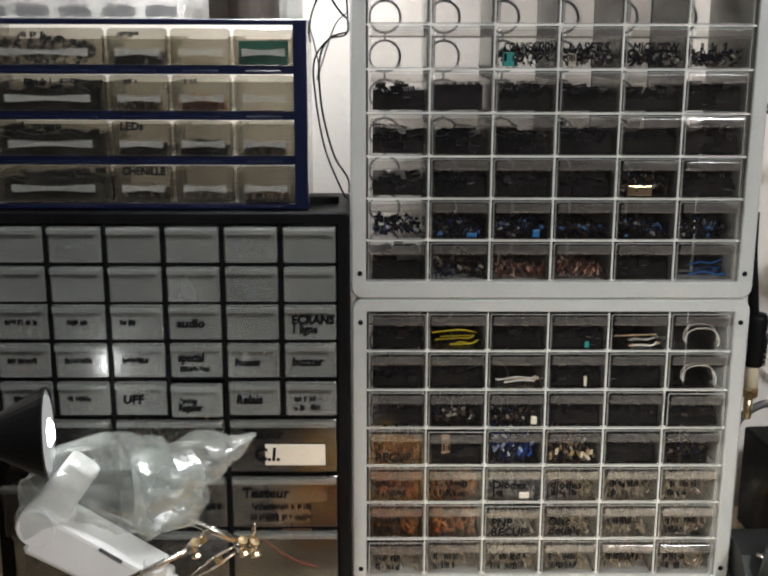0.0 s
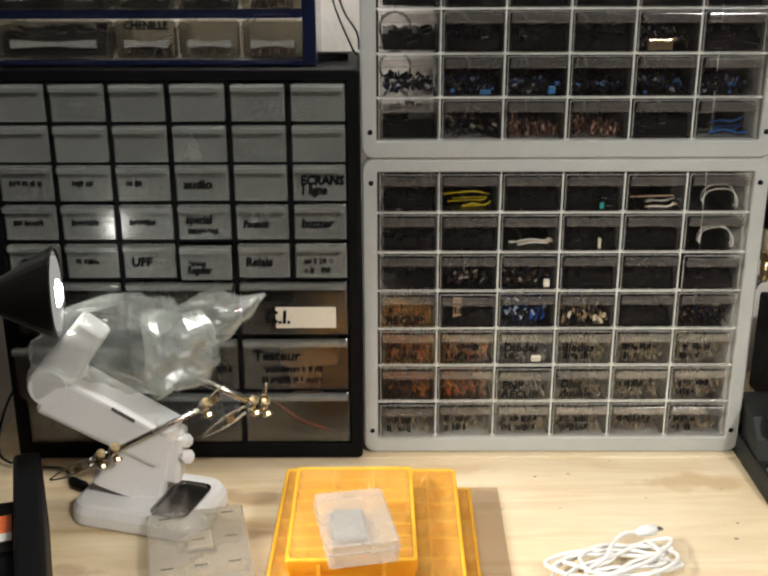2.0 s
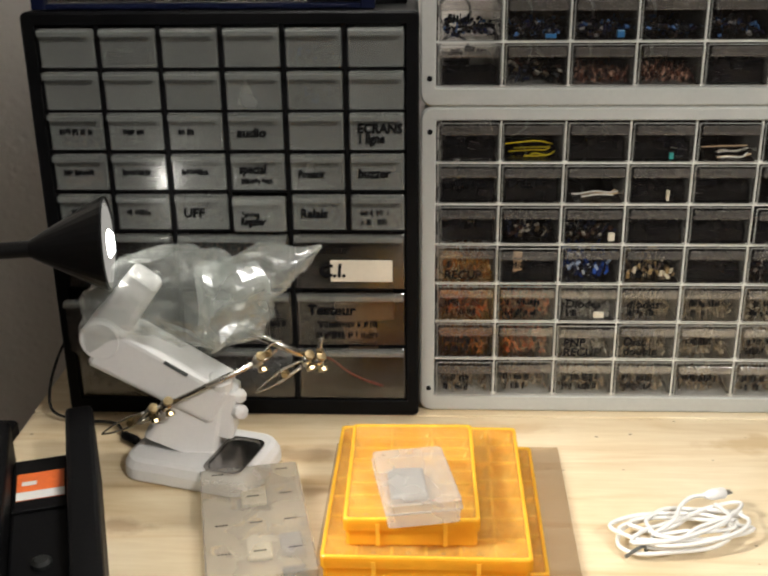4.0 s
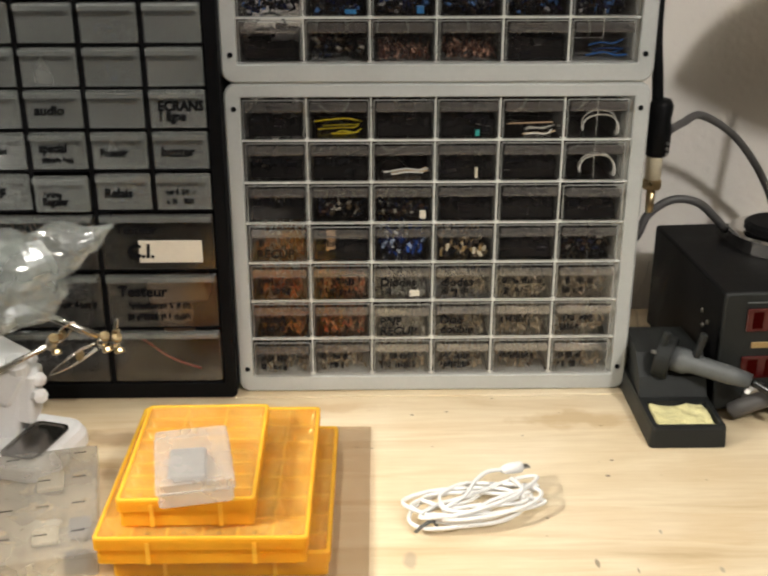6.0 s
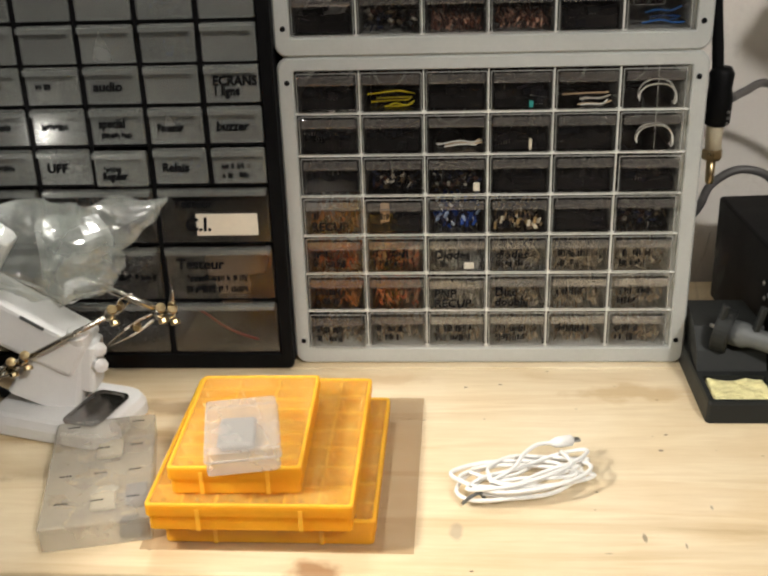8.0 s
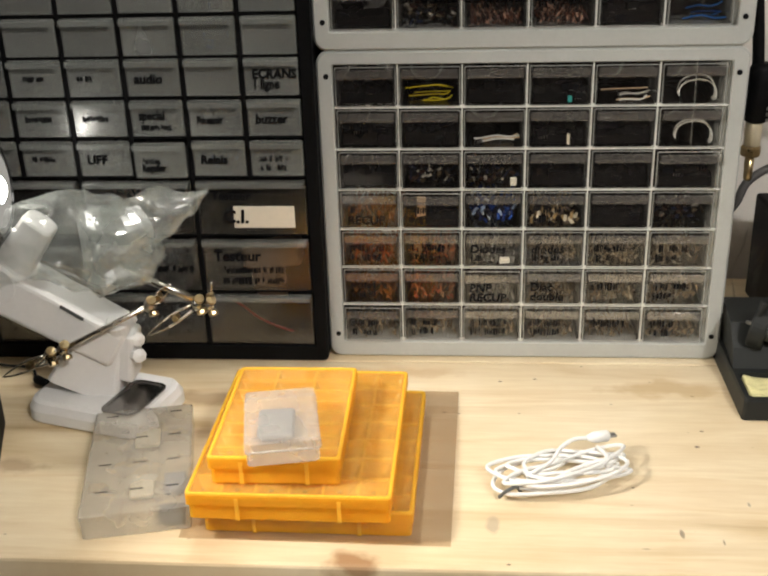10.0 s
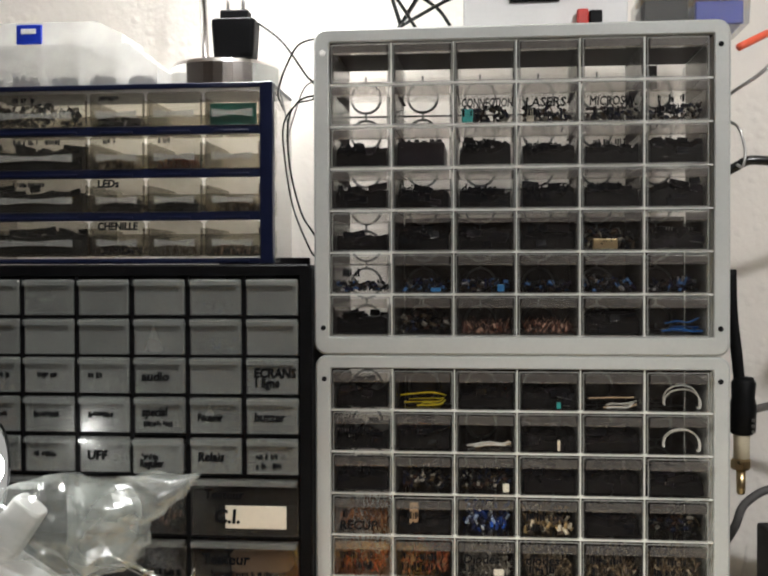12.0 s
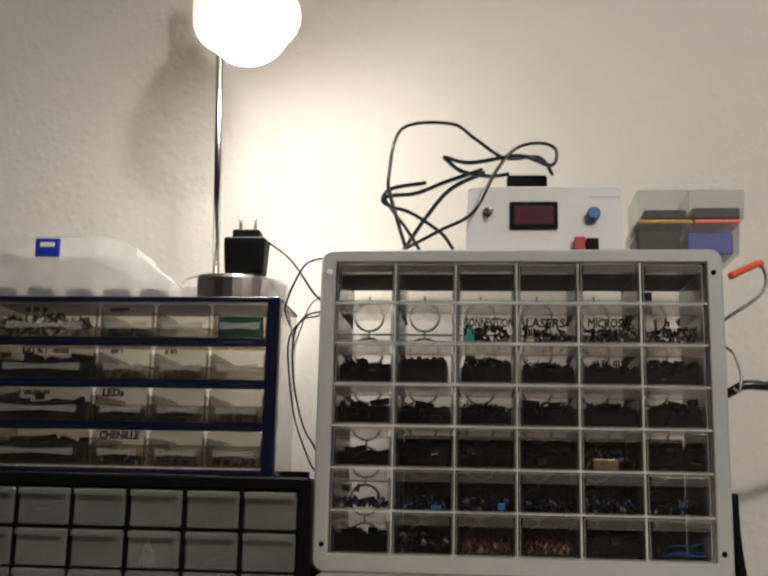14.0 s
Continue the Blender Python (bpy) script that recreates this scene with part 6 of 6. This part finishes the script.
part("column", bar(P(-0.232, -0.100, 0.7705), P(-0.203, -0.100, 0.834), 0.072, 0.052, 0.044, 0.046, 0.006), M_WHITE, mag, "white moulded column")
part("hinge_block", bar(P(-0.200, -0.106, 0.788), P(-0.188, -0.108, 0.834), 0.040, 0.034, 0.028, 0.030, 0.005), M_WHITE, mag, "white upright hinge block")
part("arm", bar(P(-0.190, -0.104, 0.817), P(-0.296, -0.106, 0.882), 0.040, 0.048, 0.046, 0.050, 0.006), M_WHITE, mag, "white lower arm")
part("slot", bar(P(-0.236, -0.1302, 0.866), P(-0.216, -0.1302, 0.853), 0.0035, 0.001, 0.0035, 0.001, 0.0005), M_GRIP, mag)
part("elbow", lathe([(0.0, -0.0255), (0.017, -0.0255), (0.019, -0.023), (0.019, 0.023), (0.017, 0.0255), (0.0, 0.0255)], 24, turn_to(P(-0.292, -0.106, 0.886), P(-0.292, 0.9, 0.886))), M_WHITE, mag, smooth=False)
part("upper_arm", bar(P(-0.292, -0.106, 0.886), P(-0.250, -0.108, 0.940), 0.036, 0.034, 0.030, 0.028, 0.007), M_WHITE, mag, "white upper arm")
part("knob", lathe([(0.010, 0.0), (0.0115, 0.002), (0.0115, 0.012), (0.008, 0.015), (0.0, 0.016)], 16, turn_to(P(-0.190, -0.116, 0.834), P(-0.188, -0.128, 0.870))), M_WHITE, mag, "white clamping knob", smooth=False)
part("knob", lathe([(0.006, 0.0), (0.0075, 0.002), (0.0070, 0.012), (0.0, 0.014)], 8, turn_to(P(-0.180, -0.108, 0.822), P(-0.160, -0.130, 0.832))), M_WHITE, mag)
part("knob", lathe([(0.006, 0.0), (0.0075, 0.002), (0.0070, 0.010), (0.0, 0.012)], 8, turn_to(P(-0.177, -0.116, 0.810), P(-0.157, -0.138, 0.818))), M_WHITE, mag)

# bag draped over the head
bag = thing("plastic_bag", (-0.215, -0.115, 0.87), "crumpled clear plastic bag over a magnifier head", "bag")
bo = Vector((-0.215, -0.115, 0.87))
spine = [((-0.303, -0.108, 0.876), 0.010, 0.022), ((-0.288, -0.108, 0.904), 0.026, 0.030), ((-0.257, -0.112, 0.924), 0.034, 0.040), ((-0.226, -0.118, 0.927), 0.040, 0.046), ((-0.196, -0.122, 0.927), 0.046, 0.048), ((-0.175, -0.124, 0.925), 0.044, 0.046), ((-0.154, -0.122, 0.946), 0.023, 0.036), ((-0.128, -0.118, 0.953), 0.019, 0.022), ((-0.095, -0.115, 0.970), 0.003, 0.006)]
centre = glide([q for q, _, _ in spine], 6)
loops, n = [], 34
for s, q in enumerate(centre):
    t = s / (len(centre) - 1) * (len(spine) - 1)
    k = min(int(t), len(spine) - 2)
    u = t - k
    ra = spine[k][1] * (1 - u) + spine[k + 1][1] * u
    rb = spine[k][2] * (1 - u) + spine[k + 1][2] * u
    dd = (centre[min(s + 1, len(centre) - 1)] - centre[max(s - 1, 0)]).normalized()
    sd = Vector((0, 1, 0))
    upv = dd.cross(sd).normalized() * -1
    loop = []
    for a in range(n):
        th = 2 * math.pi * a / n
        p = q + upv * math.cos(th) * ra + sd * math.sin(th) * rb
        if math.cos(th) < -0.6 and 3.2 < t < 5.2:
            p = p + Vector((0.012, -0.01, -0.018)) * (-math.cos(th) - 0.6) * 2.2 * (1 - abs(t - 4.2))
        fold = Vector((p.x * 13.0 + 3.1, p.y * 30.0, p.z * 30.0))
        wob = 0.006 - abs(noise.noise(fold)) * 0.022 - abs(noise.noise(fold * 2.1)) * 0.007
        loop.append(p + (p - q).normalized() * wob * min(1.0, ra / 0.02) - bo)
    loops.append(loop)
bm = bmesh.new()
loft(bm, loops, (False, True))
part("film", bm, M_FILM, bag, "shiny crumpled clear film", smooth=False)
bm = bmesh.new()
edge_a, edge_b = glide([(-0.196, -0.158, 0.966), (-0.192, -0.170, 0.935), (-0.196, -0.166, 0.905), (-0.188, -0.158, 0.886)], 5), glide([(-0.146, -0.145, 0.968), (-0.134, -0.150, 0.948), (-0.140, -0.150, 0.922), (-0.160, -0.154, 0.901)], 5)
rows = []
for k, (pa, pb) in enumerate(zip(edge_a, edge_b)):
    line = []
    for j in range(10):
        q = pa.lerp(pb, j / 9)
        line.append(bm.verts.new(q + Vector((0, 0.006 * noise.noise(q * 26.0) + 0.004 * math.sin(j * 0.8 + k * 0.2), 0)) - bo))
    rows.append(line)
for ra, rb in zip(rows, rows[1:]):
    for j in range(9):
        bm.faces.new((ra[j], ra[j + 1], rb[j + 1], rb[j]))
bmesh.ops.solidify(bm, geom=list(bm.faces), thickness=0.0008)
part("flap", bm, M_FLAP, bag, "folded milky flap of the bag", smooth=False)
ends = [Vector((-0.106, -0.1160, 0.966)) - bo, Vector((-0.099, -0.1155, 0.969)) - bo, Vector((-0.093, -0.115, 0.971)) - bo]
part("twisted_end", tube(ends, 0.0020, 8), M_FILM, bag, "twisted end of the bag", smooth=False)

# holding arms with spring clips
arms = thing("holding_arms", (-0.20, -0.10, 0.84), "nickel rods with spring clips on a magnifier stand", "holding arms")
ao = Vector((-0.20, -0.10, 0.84))
Q = lambda x, y, z: Vector((x, y, z)) - ao
part("rod", rod(Q(-0.256, -0.138, 0.8160), Q(-0.150, -0.138, 0.871), 0.0026, 12), M_NICKEL, arms, "nickel-plated rod", smooth=True)
part("rod", rod(Q(-0.172, -0.125, 0.900), Q(-0.104, -0.132, 0.872), 0.0036, 14), M_NICKEL, arms, "nickel-plated rod", smooth=True)


def joint(a, tip, s=1.0):
    """A ball joint with two wing screws, and a spring clip from a to tip."""
    j = part("joint", lathe([(0.0, -0.006), (0.004, -0.005), (0.0055, 0.0), (0.004, 0.005), (0.0, 0.006)], 12, Matrix.Translation(a)), M_NICKEL, arms, smooth=True)
    for dz, dx in ((0.011, 0.003), (-0.010, 0.004)):
        part("wing_screw", lathe([(0.0012, -0.002), (0.0045, 0.0), (0.0045, 0.003), (0.0, 0.004)], 9, turn_to(a + Vector((dx, -0.003, dz * 0.5)), a + Vector((dx * 1.5, -0.006, dz)))), M_BRASS, j, "brass wing screw")
    ax3 = (tip - a).normalized()
    up3 = Vector((0, 0, 1))
    for g in (-1, 1):
        b0, b1, b2 = a + ax3 * 0.006, a + (tip - a) * 0.45 + up3 * 0.0050 * g, tip + up3 * 0.0004 * g
        part("jaw", tube([b0 + up3 * 0.003 * g, b1, b1 * 0.4 + b2 * 0.6 + up3 * 0.001 * g, b2], lambda t: 0.0026 - 0.0014 * t, 8, flat=0.6, steps=4), M_NICKEL, j, "stamped metal clip jaw", smooth=True)
    part("spring", lathe([(0.0030, -0.004), (0.0036, 0.0), (0.0030, 0.004)], 10, Matrix.Translation(a + (tip - a) * 0.42) @ pose(0, 0, 0, 90, 0, 0)), M_BRASS, j)


joint(Q(-0.108, -0.132, 0.870), Q(-0.152, -0.150, 0.847))
joint(Q(-0.098, -0.130, 0.868), Q(-0.094, -0.128, 0.890))
joint(Q(-0.150, -0.138, 0.871), Q(-0.130, -0.130, 0.888))
joint(Q(-0.250, -0.138, 0.8190), Q(-0.296, -0.142, 0.799))
joint(Q(-0.236, -0.138, 0.8260), Q(-0.262, -0.146, 0.812))
